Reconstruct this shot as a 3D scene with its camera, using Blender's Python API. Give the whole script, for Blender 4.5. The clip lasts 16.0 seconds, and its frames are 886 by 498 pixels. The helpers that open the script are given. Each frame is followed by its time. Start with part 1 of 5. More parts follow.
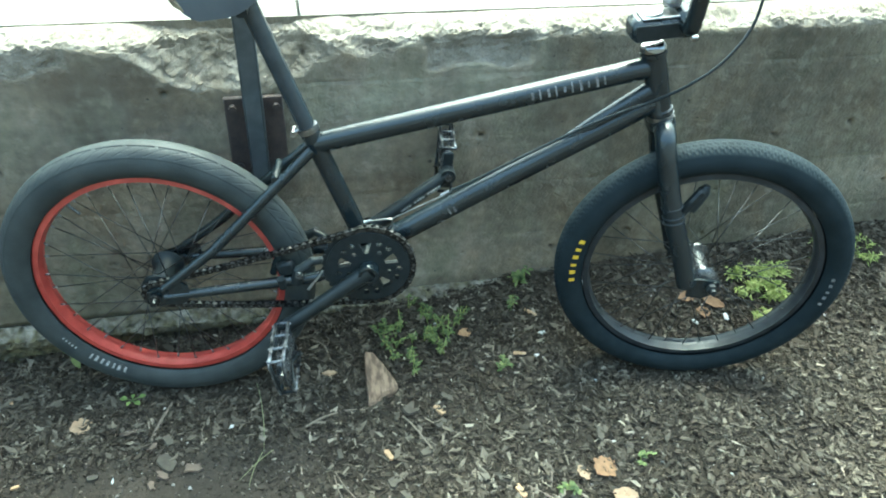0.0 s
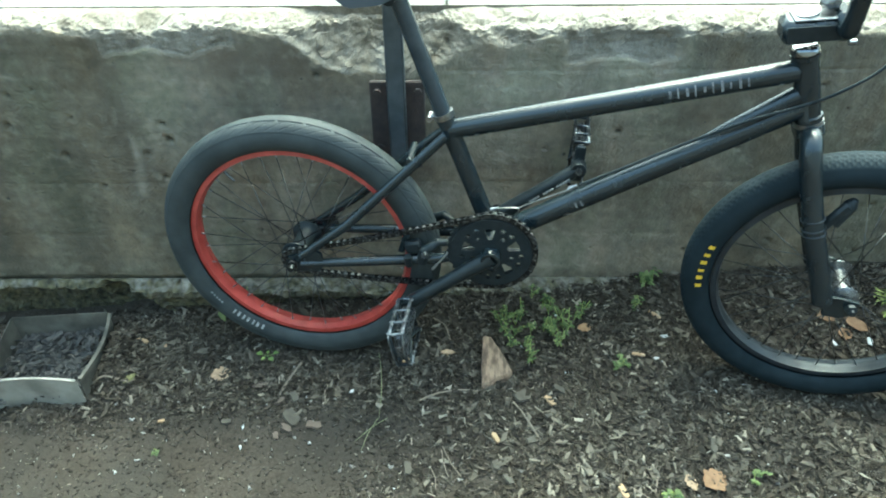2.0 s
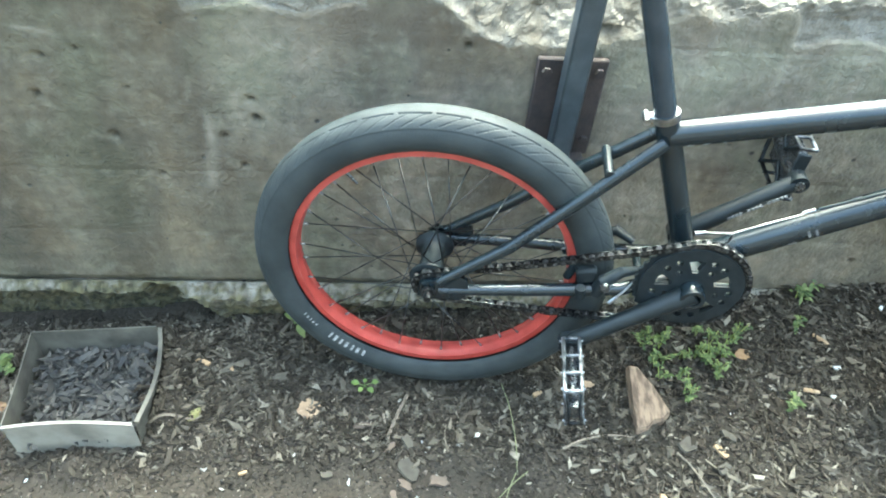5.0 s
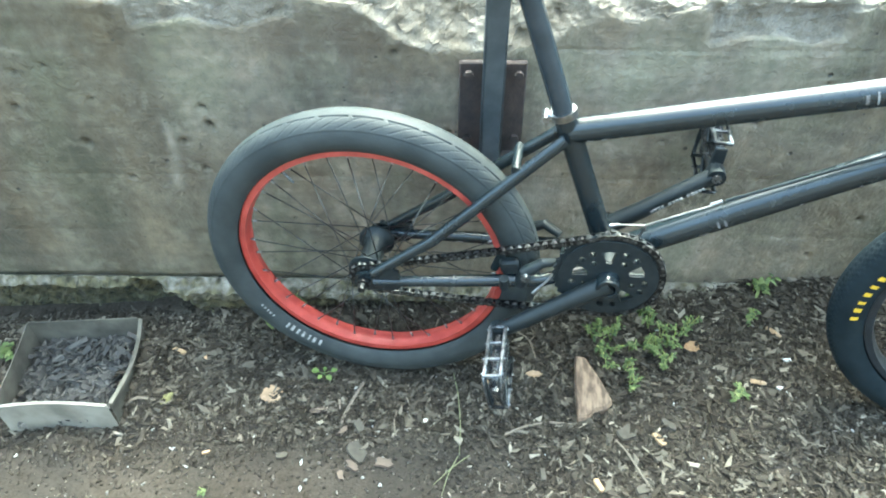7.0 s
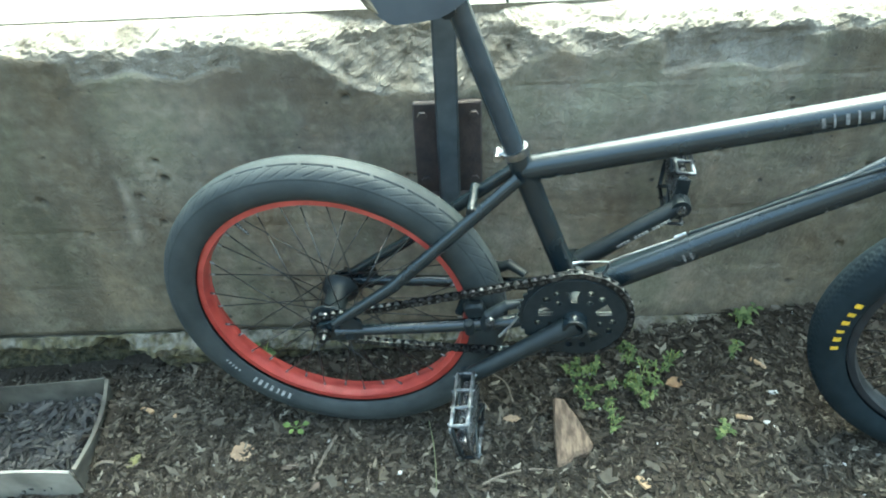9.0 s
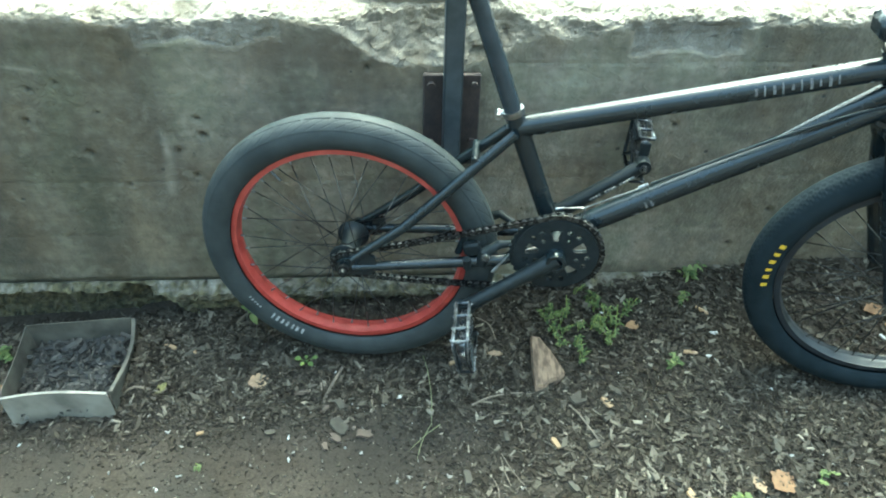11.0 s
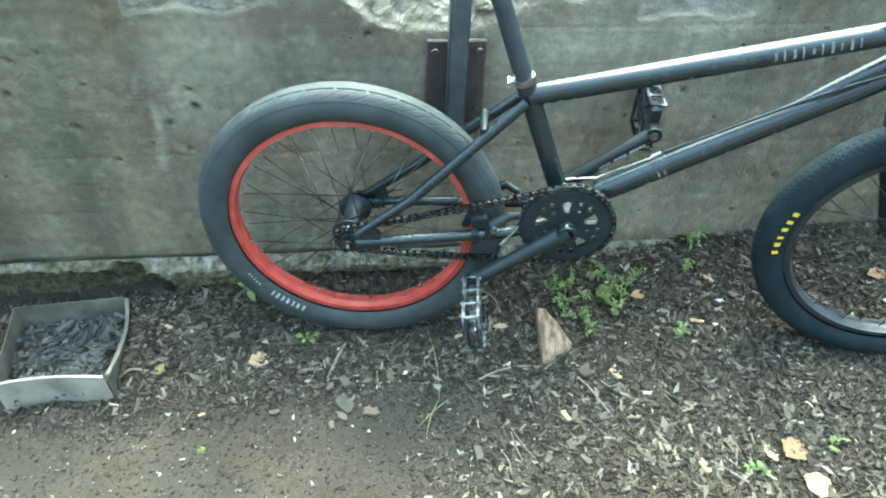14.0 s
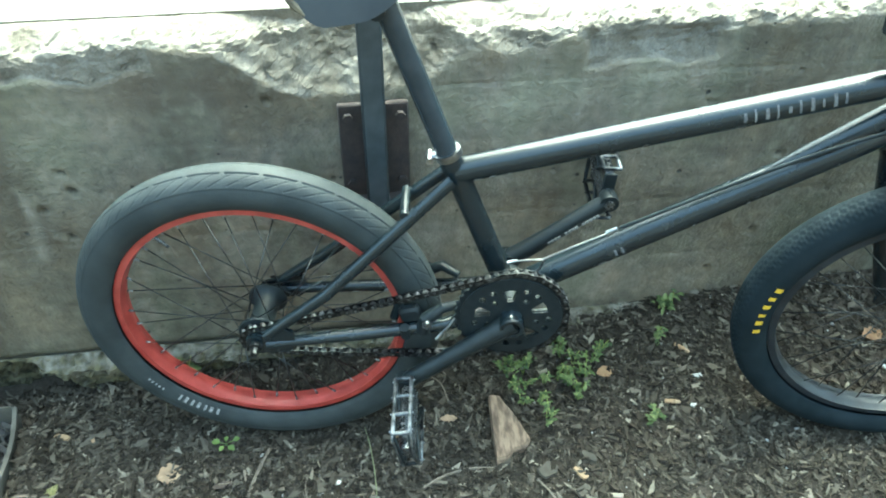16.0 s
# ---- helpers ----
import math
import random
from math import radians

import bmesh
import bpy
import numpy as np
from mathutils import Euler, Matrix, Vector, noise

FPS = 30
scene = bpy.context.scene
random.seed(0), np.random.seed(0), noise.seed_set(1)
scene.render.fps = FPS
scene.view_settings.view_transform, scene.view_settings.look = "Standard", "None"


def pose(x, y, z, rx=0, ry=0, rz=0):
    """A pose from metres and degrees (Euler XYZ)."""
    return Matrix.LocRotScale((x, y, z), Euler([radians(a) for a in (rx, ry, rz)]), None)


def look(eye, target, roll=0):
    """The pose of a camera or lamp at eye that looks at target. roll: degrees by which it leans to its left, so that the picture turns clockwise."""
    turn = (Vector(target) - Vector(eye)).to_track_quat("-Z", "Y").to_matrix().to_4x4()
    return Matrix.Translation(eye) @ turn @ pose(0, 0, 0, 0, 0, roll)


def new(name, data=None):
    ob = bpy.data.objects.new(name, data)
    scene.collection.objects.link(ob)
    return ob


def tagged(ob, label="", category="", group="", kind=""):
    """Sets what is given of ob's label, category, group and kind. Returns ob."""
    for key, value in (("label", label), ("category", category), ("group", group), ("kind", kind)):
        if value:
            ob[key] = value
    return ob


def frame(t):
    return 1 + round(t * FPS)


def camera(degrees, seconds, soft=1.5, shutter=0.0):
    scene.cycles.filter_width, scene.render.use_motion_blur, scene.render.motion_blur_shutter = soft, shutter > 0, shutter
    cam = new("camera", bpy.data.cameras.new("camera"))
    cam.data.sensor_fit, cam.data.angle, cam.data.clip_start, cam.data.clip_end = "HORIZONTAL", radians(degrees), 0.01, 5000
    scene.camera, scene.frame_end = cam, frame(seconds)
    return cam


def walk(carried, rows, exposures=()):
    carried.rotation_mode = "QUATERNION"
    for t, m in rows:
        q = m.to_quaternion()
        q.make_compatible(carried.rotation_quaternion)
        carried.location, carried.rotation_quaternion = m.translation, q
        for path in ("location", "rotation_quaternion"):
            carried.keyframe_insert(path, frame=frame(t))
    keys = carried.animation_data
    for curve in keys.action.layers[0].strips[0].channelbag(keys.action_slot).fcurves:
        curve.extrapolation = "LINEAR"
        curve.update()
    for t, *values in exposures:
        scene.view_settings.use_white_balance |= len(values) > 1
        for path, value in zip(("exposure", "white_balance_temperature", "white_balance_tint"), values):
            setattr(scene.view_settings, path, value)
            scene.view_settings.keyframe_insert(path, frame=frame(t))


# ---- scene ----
cam = camera(60.6, 16.0, soft=1.95)
PATH = [
    (0, (0.0968, -1.2117, 1.1636), (0.3170, -0.3125, 0.4001), 3.54),
    (0.5, (0.1803, -1.1272, 1.1556), (0.3180, -0.2149, 0.3884), 1.00),
    (1, (0.1958, -1.0959, 1.1493), (0.2099, -0.1817, 0.3721), -1.83),
    (1.5, (0.1935, -1.1353, 1.1614), (0.1768, -0.2201, 0.3855), -1.73),
    (2, (0.1295, -1.2384, 1.1799), (0.1230, -0.3276, 0.3987), -0.46),
    (2.5, (0.0748, -1.3114, 1.1698), (0.0633, -0.3917, 0.3991), 1.81),
    (3, (0.0146, -1.2906, 1.1485), (-0.1225, -0.3669, 0.3949), -0.79),
    (3.2, (-0.0162, -1.2406, 1.1349), (-0.1703, -0.3251, 0.3745), -1.62),
    (5.3, (-0.2226, -0.8839, 1.0861), (-0.0918, -0.0755, 0.2090), 6.81),
    (5.5, (-0.2106, -0.8782, 1.0900), (-0.0685, -0.0733, 0.2114), 7.06),
    (6, (-0.1376, -0.8780, 1.1170), (-0.0219, -0.0621, 0.2447), 5.59),
    (6.5, (-0.0195, -0.8837, 1.1047), (0.0057, -0.0794, 0.2144), 1.47),
    (7, (-0.0205, -0.9663, 1.1311), (-0.0316, -0.1378, 0.2631), 0.06),
    (7.5, (-0.0605, -1.0964, 1.1403), (-0.0299, -0.2542, 0.2861), 1.88),
    (8, (-0.0406, -1.1265, 1.1396), (0.0202, -0.2566, 0.3152), 2.92),
    (8.5, (0.0182, -1.0101, 1.1293), (0.0692, -0.1250, 0.3206), 0.75),
    (9, (0.0456, -0.9338, 1.1156), (0.0250, -0.0653, 0.2878), -3.04),
    (9.2, (0.0487, -0.9340, 1.1198), (0.0096, -0.0697, 0.2883), -4.00),
    (11.3, (-0.0546, -1.1721, 1.1769), (0.0183, -0.2843, 0.3729), 1.91),
    (11.5, (-0.0492, -1.1629, 1.1695), (0.0258, -0.2716, 0.3695), 1.46),
    (12, (-0.0193, -1.0644, 1.1524), (0.0254, -0.1667, 0.3574), -0.69),
    (12.5, (0.0100, -0.9346, 1.1212), (0.0056, -0.0613, 0.2982), -2.36),
    (13, (0.0346, -0.9118, 1.1250), (0.0406, -0.0750, 0.2650), -2.56),
    (13.5, (-0.0152, -0.9895, 1.1505), (0.0389, -0.1606, 0.2845), -0.34),
    (14, (-0.0989, -1.1177, 1.1613), (0.0012, -0.2777, 0.3101), 2.67),
    (14.5, (-0.1123, -1.1604, 1.1823), (0.0010, -0.2870, 0.3672), 3.81),
    (15, (-0.0922, -1.1447, 1.1721), (0.0433, -0.2702, 0.3616), 4.20),
    (15.5, (-0.0446, -1.0576, 1.1518), (0.1050, -0.1980, 0.3279), 2.80),
    (16, (0.0137, -0.9064, 1.1172), (0.1356, -0.0590, 0.2763), 1.04),
]
EXPOSURES = [(0.0, 3.39, 5730, -23), (0.5, 3.32, 5730, -23), (1.0, 3.35, 5730, -23), (1.5, 3.54, 5780, -21), (2.0, 3.2, 5730, -23), (2.5, 3.43, 5730, -22),
             (3.0, 3.35, 5730, -21), (5.5, 4.19, 6040, -12), (6.0, 4.03, 6040, -12), (6.5, 3.94, 6040, -13), (7.0, 4.18, 5940, -15), (7.5, 4.01, 5830, -16),
             (8.0, 4.01, 5730, -16), (8.5, 3.68, 5730, -20), (9.0, 3.59, 5830, -20), (11.5, 3.41, 5730, -25), (12.0, 3.49, 5730, -23), (12.5, 3.44, 5780, -22),
             (13.0, 3.59, 5880, -22), (13.5, 4.02, 5870, -20), (14.0, 4.0, 5680, -22), (14.5, 3.83, 5680, -22), (15.0, 3.49, 5680, -23), (15.5, 3.49, 5730, -23),
             (16.0, 3.61, 5780, -23)]
walk(cam, [(t, look(eye, target, roll)) for t, eye, target, roll in PATH], EXPOSURES)

# ---- daylight: a bright hazy sky, the sun high beyond the wall ----
world = bpy.data.worlds.new("sky")
scene.world = world
world.use_nodes = True
wn = world.node_tree.nodes
sky = wn.new("ShaderNodeTexSky")
sky.sky_type, sky.sun_disc = "NISHITA", False
sky.sun_elevation, sky.sun_rotation = radians(58), radians(15)
sky.air_density, sky.dust_density, sky.ozone_density = 1.0, 8.0, 1.0
wn["Background"].inputs["Strength"].default_value = 0.15
world.node_tree.links.new(sky.outputs[0], wn["Background"].inputs["Color"])
sun_data = bpy.data.lights.new("sun", "SUN")
sun_data.energy, sun_data.angle, sun_data.color = 0.42, radians(15), (0.72, 0.87, 1.0)
sun = new("sun", sun_data)
sun.matrix_world = look((0.26 * 10, 10, 16), (0, 0, 0))


# ---- materials ----
def mat(name, c1, c2, scale=30.0, rough=(0.5, 0.8), metal=0.0, bump=0.2, fine=200.0, lo=0.35, hi=0.65, spec=0.5):
    """Two colours mixed by a noise at real size, with roughness and fine relief."""
    m = bpy.data.materials.new(name)
    m.use_nodes = True
    nt = m.node_tree
    p = nt.nodes["Principled BSDF"]
    tc = nt.nodes.new("ShaderNodeTexCoord")
    n1, n2 = nt.nodes.new("ShaderNodeTexNoise"), nt.nodes.new("ShaderNodeTexNoise")
    for n, s in ((n1, scale), (n2, fine)):
        n.inputs["Scale"].default_value = s
        n.inputs["Detail"].default_value = 6
        nt.links.new(tc.outputs["Object"], n.inputs["Vector"])
    ramp = nt.nodes.new("ShaderNodeValToRGB")
    ramp.color_ramp.elements[0].position, ramp.color_ramp.elements[1].position = lo, hi
    ramp.color_ramp.elements[0].color, ramp.color_ramp.elements[1].color = (*c1, 1), (*c2, 1)
    nt.links.new(n1.outputs["Fac"], ramp.inputs["Fac"])
    nt.links.new(ramp.outputs["Color"], p.inputs["Base Color"])
    mr = nt.nodes.new("ShaderNodeMapRange")
    mr.inputs["To Min"].default_value, mr.inputs["To Max"].default_value = rough
    nt.links.new(n2.outputs["Fac"], mr.inputs["Value"])
    nt.links.new(mr.outputs["Result"], p.inputs["Roughness"])
    b = nt.nodes.new("ShaderNodeBump")
    b.inputs["Strength"].default_value, b.inputs["Distance"].default_value = bump, 0.002
    nt.links.new(n2.outputs["Fac"], b.inputs["Height"])
    nt.links.new(b.outputs["Normal"], p.inputs["Normal"])
    p.inputs["Metallic"].default_value = metal
    p.inputs["Specular IOR Level"].default_value = spec
    return m


def island_mat(name, stops, rough=0.85, bump=0.3, fine=400.0):
    """Each loose piece takes its own colour from the stops, with a grain over it."""
    m = mat(name, (0.5, 0.5, 0.5), (1, 1, 1), 90.0, (rough - 0.1, rough), 0.0, bump, fine, 0.2, 0.7)
    nt = m.node_tree
    p = nt.nodes["Principled BSDF"]
    geo = nt.nodes.new("ShaderNodeNewGeometry")
    ramp = nt.nodes.new("ShaderNodeValToRGB")
    el = ramp.color_ramp.elements
    while len(el) < len(stops):
        el.new(0.5)
    for e, (pos, col) in zip(el, stops):
        e.position, e.color = pos, (*col, 1)
    nt.links.new(geo.outputs["Random Per Island"], ramp.inputs["Fac"])
    mix = nt.nodes.new("ShaderNodeMixRGB")
    mix.blend_type, mix.inputs["Fac"].default_value = "MULTIPLY", 0.6
    grain = p.inputs["Base Color"].links[0].from_socket
    nt.links.new(ramp.outputs["Color"], mix.inputs["Color1"])
    nt.links.new(grain, mix.inputs["Color2"])
    nt.links.new(mix.outputs["Color"], p.inputs["Base Color"])
    return m


BLACK = mat("black_frame_paint", (0.0068, 0.0112, 0.0138), (0.0100, 0.0152, 0.0184), 30, (0.23, 0.30), 0.0, 0.0, 35, spec=0.5)
# seatpost colour, lighter and bluer than the frame's
POSTGREY = mat("blue_grey_post", (0.018, 0.026, 0.033), (0.027, 0.036, 0.044), 40, (0.15, 0.3), 0.0, 0.0, 200, spec=0.5)
CRANKPAINT = mat("dull_crank_paint", (0.0072, 0.0108, 0.0122), (0.0125, 0.0165, 0.0185), 40, (0.4, 0.55), 0.0, 0.05, 300, spec=0.35)
MATTE = mat("matte_black_metal", (0.0078, 0.0115, 0.0132), (0.0140, 0.0182, 0.0206), 80, (0.4, 0.6), 0.0, 0.1, 600, spec=0.25)
RUBBER = mat("dusty_rubber", (0.0230, 0.0282, 0.0292), (0.0385, 0.0445, 0.0452), 25, (0.55, 0.72), 0.0, 0.15, 500, spec=0.28)
RUBBER_DARK = mat("clean_rubber", (0.0092, 0.0142, 0.0172), (0.0152, 0.0215, 0.0255), 25, (0.65, 0.85), 0.0, 0.10, 500, spec=0.10)
RED = mat("faded_red_paint", (0.27, 0.037, 0.030), (0.38, 0.062, 0.050), 40, (0.28, 0.45), 0.0, 0.05, 400, spec=0.6)
POLISH = mat("polished_chrome", (0.14, 0.143, 0.146), (0.24, 0.244, 0.248), 60, (0.06, 0.16), 1.0, 0.0, 500)
CHROME = mat("dull_chrome", (0.16, 0.165, 0.17), (0.38, 0.385, 0.39), 60, (0.22, 0.42), 1.0, 0.05, 500)
SILVER = mat("rubbed_pedal_edge", (0.03, 0.034, 0.038), (0.24, 0.25, 0.26), 70, (0.3, 0.5), 0.9, 0.1, 400, 0.35, 0.6)
WORN = mat("worn_pedal_alloy", (0.02, 0.022, 0.025), (0.22, 0.23, 0.24), 45, (0.3, 0.5), 0.8, 0.15, 400, 0.52, 0.7)
CHAINMETAL = mat("oily_chain_steel", (0.016, 0.017, 0.018), (0.11, 0.113, 0.116), 120, (0.25, 0.45), 0.8, 0.0, 400, 0.45, 0.7)
PINSTEEL = mat("rubbed_pin_steel", (0.04, 0.042, 0.044), (0.18, 0.184, 0.188), 60, (0.25, 0.4), 0.9, 0.0, 400)
HUBMETAL = mat("dark_polished_hub", (0.06, 0.064, 0.07), (0.14, 0.148, 0.156), 60, (0.2, 0.35), 0.8, 0.0, 400)
GREYRIM = mat("dull_black_rim", (0.014, 0.017, 0.020), (0.026, 0.030, 0.035), 40, (0.3, 0.46), 0.0, 0.05, 500, spec=0.28)
SPOKE = mat("black_spoke_steel", (0.017, 0.018, 0.019), (0.036, 0.036, 0.036), 200, (0.35, 0.5), 0.4, 0.0, 500)
VINYL = mat("scuffed_saddle_vinyl", (0.030, 0.041, 0.055), (0.046, 0.058, 0.072), 30, (0.26, 0.36), 0.0, 0.0, 700, spec=0.7)
SCUFF = mat("worn_saddle_edge", (0.05, 0.040, 0.026), (0.17, 0.14, 0.09), 90, (0.7, 0.9), 0.0, 0.3, 400)
YELLOW = mat("yellow_print", (0.52, 0.34, 0.02), (0.66, 0.45, 0.035), 300, (0.6, 0.75), 0.0, 0.0, 500)
WHITE = mat("worn_white_print", (0.12, 0.12, 0.118), (0.32, 0.32, 0.31), 300, (0.6, 0.75), 0.0, 0.0, 500)
GREYPRINT = mat("faded_grey_print", (0.06, 0.062, 0.065), (0.2, 0.2, 0.2), 250, (0.5, 0.7), 0.0, 0.0, 500)
RAILPAINT = mat("grey_black_rail_paint", (0.034, 0.043, 0.050), (0.056, 0.067, 0.075), 40, (0.35, 0.6), 0.0, 0.1, 300)
RUST = mat("rusted_plate", (0.022, 0.020, 0.020), (0.050, 0.036, 0.032), 45, (0.75, 0.95), 0.0, 0.5, 250)
STEEL = mat("weathered_galvanised_steel", (0.140, 0.129, 0.106), (0.300, 0.278, 0.232), 17, (0.5, 0.75), 0.0, 0.15, 300)
# darker steel for the box's right, back and left sheets
DARKSTEEL = mat("darker_steel", (0.056, 0.051, 0.040), (0.130, 0.119, 0.094), 21, (0.65, 0.9), 0.0, 0.2, 300)
WOOD = mat("splintered_wood", (0.085, 0.058, 0.038), (0.225, 0.158, 0.104), 34, (0.75, 0.95), 0.0, 1.0, 70, 0.36, 0.60)
for tex in [n for n in WOOD.node_tree.nodes if n.type == "TEX_NOISE"]:          # grain along the slab
    grain_map = WOOD.node_tree.nodes.new("ShaderNodeMapping")
    grain_map.inputs["Scale"].default_value = (3.5, 1.0, 3.5)
    WOOD.node_tree.links.new(WOOD.node_tree.nodes["Texture Coordinate"].outputs["Object"], grain_map.inputs["Vector"])
    WOOD.node_tree.links.new(grain_map.outputs["Vector"], tex.inputs["Vector"])
SLAB = mat("pale_pavement_concrete", (0.055, 0.0525, 0.048), (0.117, 0.113, 0.104), 75, (0.8, 0.95), 0.0, 0.8, 300, 0.28, 0.55)
# dark grey of the added light-blocking wall
BLOCKER = mat("blocker_grey", (0.085, 0.088, 0.088), (0.130, 0.135, 0.135), 4, (0.8, 0.95), 0.0, 0.3, 100)
LEAF = island_mat("weed_leaf", [(0.0, (0.036, 0.060, 0.013)), (0.5, (0.076, 0.108, 0.025)), (1.0, (0.145, 0.175, 0.055))], 0.7)
SPROUTLEAF = island_mat("sprout_leaf", [(0.0, (0.075, 0.115, 0.022)), (1.0, (0.15, 0.20, 0.045))], 0.65)
GRASS = island_mat("pale_grass", [(0.0, (0.15, 0.19, 0.03)), (0.6, (0.23, 0.27, 0.06)), (1.0, (0.33, 0.34, 0.12))], 0.65)
STRAWGRASS = island_mat("straw_grass", [(0.0, (0.10, 0.115, 0.045)), (1.0, (0.19, 0.19, 0.095))], 0.7)
DRYLEAF = island_mat("dry_leaf", [(0.0, (0.20, 0.13, 0.075)), (0.5, (0.30, 0.21, 0.13)), (1.0, (0.37, 0.27, 0.17))], 0.8)
ORANGELEAF = island_mat("orange_leaf", [(0.0, (0.16, 0.085, 0.040)), (0.5, (0.22, 0.130, 0.062)), (1.0, (0.27, 0.180, 0.098))], 0.8)
YELLOWLEAF = island_mat("yellow_leaf", [(0.0, (0.14, 0.13, 0.045)), (1.0, (0.19, 0.175, 0.065))], 0.7)
PAPER = island_mat("white_scrap", [(0.0, (0.30, 0.30, 0.285)), (1.0, (0.50, 0.495, 0.475))], 0.8)
TANCHIP = island_mat("tan_wood_chip", [(0.0, (0.22, 0.135, 0.070)), (1.0, (0.33, 0.225, 0.125))], 0.85)
CHIPS = island_mat("bark_mulch", [(0.0, (0.0225, 0.0180, 0.0130)), (0.42, (0.0455, 0.0376, 0.0275)), (0.72, (0.0735, 0.0617, 0.0466)),
                                  (0.90, (0.1070, 0.0920, 0.0705)), (0.975, (0.1560, 0.1356, 0.1045)), (1.0, (0.2850, 0.2510, 0.1970))], 0.92)
DAMPCHIPS = island_mat("damp_bark", [(0.0, (0.0120, 0.0108, 0.0094)), (0.55, (0.0270, 0.0245, 0.0215)), (0.90, (0.0560, 0.0510, 0.0440)), (1.0, (0.1300, 0.1180, 0.1000))], 0.7)
FLAKE = island_mat("grey_bark_flake", [(0.0, (0.0391, 0.0345, 0.0275)), (1.0, (0.0897, 0.0794, 0.0627))], 1.0)
BROWNFLAKE = island_mat("brown_bark_flake", [(0.0, (0.060, 0.044, 0.033)), (1.0, (0.12, 0.09, 0.067))], 0.95)
CRUMB = island_mat("soil_crumb", [(0.0, (0.0330, 0.0275, 0.0215)), (0.6, (0.0520, 0.0440, 0.0352)), (0.93, (0.0900, 0.0750, 0.0610)), (1.0, (0.2000, 0.1688, 0.1363))], 1.0)
GRIT = island_mat("pale_grit", [(0.0, (0.16, 0.145, 0.125)), (0.7, (0.30, 0.28, 0.25)), (1.0, (0.6, 0.59, 0.55))], 0.9)
TWIG = island_mat("dry_twig", [(0.0, (0.10, 0.08, 0.06)), (1.0, (0.24, 0.2, 0.15))], 0.9)


def soil_material():
    m = mat("damp_soil", (0.032, 0.0265, 0.0202), (0.054, 0.0458, 0.0360), 11, (0.85, 1.0), 0.0, 1.0, 260, 0.3, 0.7)
    nt = m.node_tree
    p = nt.nodes["Principled BSDF"]
    tc = nt.nodes["Texture Coordinate"]
    n = nt.nodes.new("ShaderNodeTexNoise")
    n.inputs["Scale"].default_value, n.inputs["Detail"].default_value, n.inputs["Roughness"].default_value = 160, 8, 0.7
    nt.links.new(tc.outputs["Object"], n.inputs["Vector"])
    ramp = nt.nodes.new("ShaderNodeValToRGB")
    ramp.color_ramp.elements[0].position, ramp.color_ramp.elements[1].position = 0.3, 0.75
    ramp.color_ramp.elements[0].color, ramp.color_ramp.elements[1].color = (0.45, 0.45, 0.45, 1), (1.6, 1.55, 1.5, 1)
    nt.links.new(n.outputs["Fac"], ramp.inputs["Fac"])
    mix = nt.nodes.new("ShaderNodeMixRGB")
    mix.blend_type, mix.inputs["Fac"].default_value = "MULTIPLY", 1.0
    base = p.inputs["Base Color"].links[0].from_socket
    nt.links.new(base, mix.inputs["Color1"])
    nt.links.new(ramp.outputs["Color"], mix.inputs["Color2"])
    trodden = nt.nodes.new("ShaderNodeAttribute")
    trodden.attribute_name = "bare"
    pale = nt.nodes.new("ShaderNodeValToRGB")
    pale.color_ramp.elements[0].position, pale.color_ramp.elements[1].position = 0.3, 0.7
    pale.color_ramp.elements[0].color, pale.color_ramp.elements[1].color = (0.026, 0.0222, 0.0174, 1), (0.043, 0.0370, 0.0296, 1)
    nt.links.new(n.outputs["Fac"], pale.inputs["Fac"])
    crust = nt.nodes.new("ShaderNodeMixRGB")
    nt.links.new(trodden.outputs["Fac"], crust.inputs["Fac"])
    nt.links.new(mix.outputs["Color"], crust.inputs["Color1"])
    nt.links.new(pale.outputs["Color"], crust.inputs["Color2"])
    nt.links.new(crust.outputs["Color"], p.inputs["Base Color"])
    return m


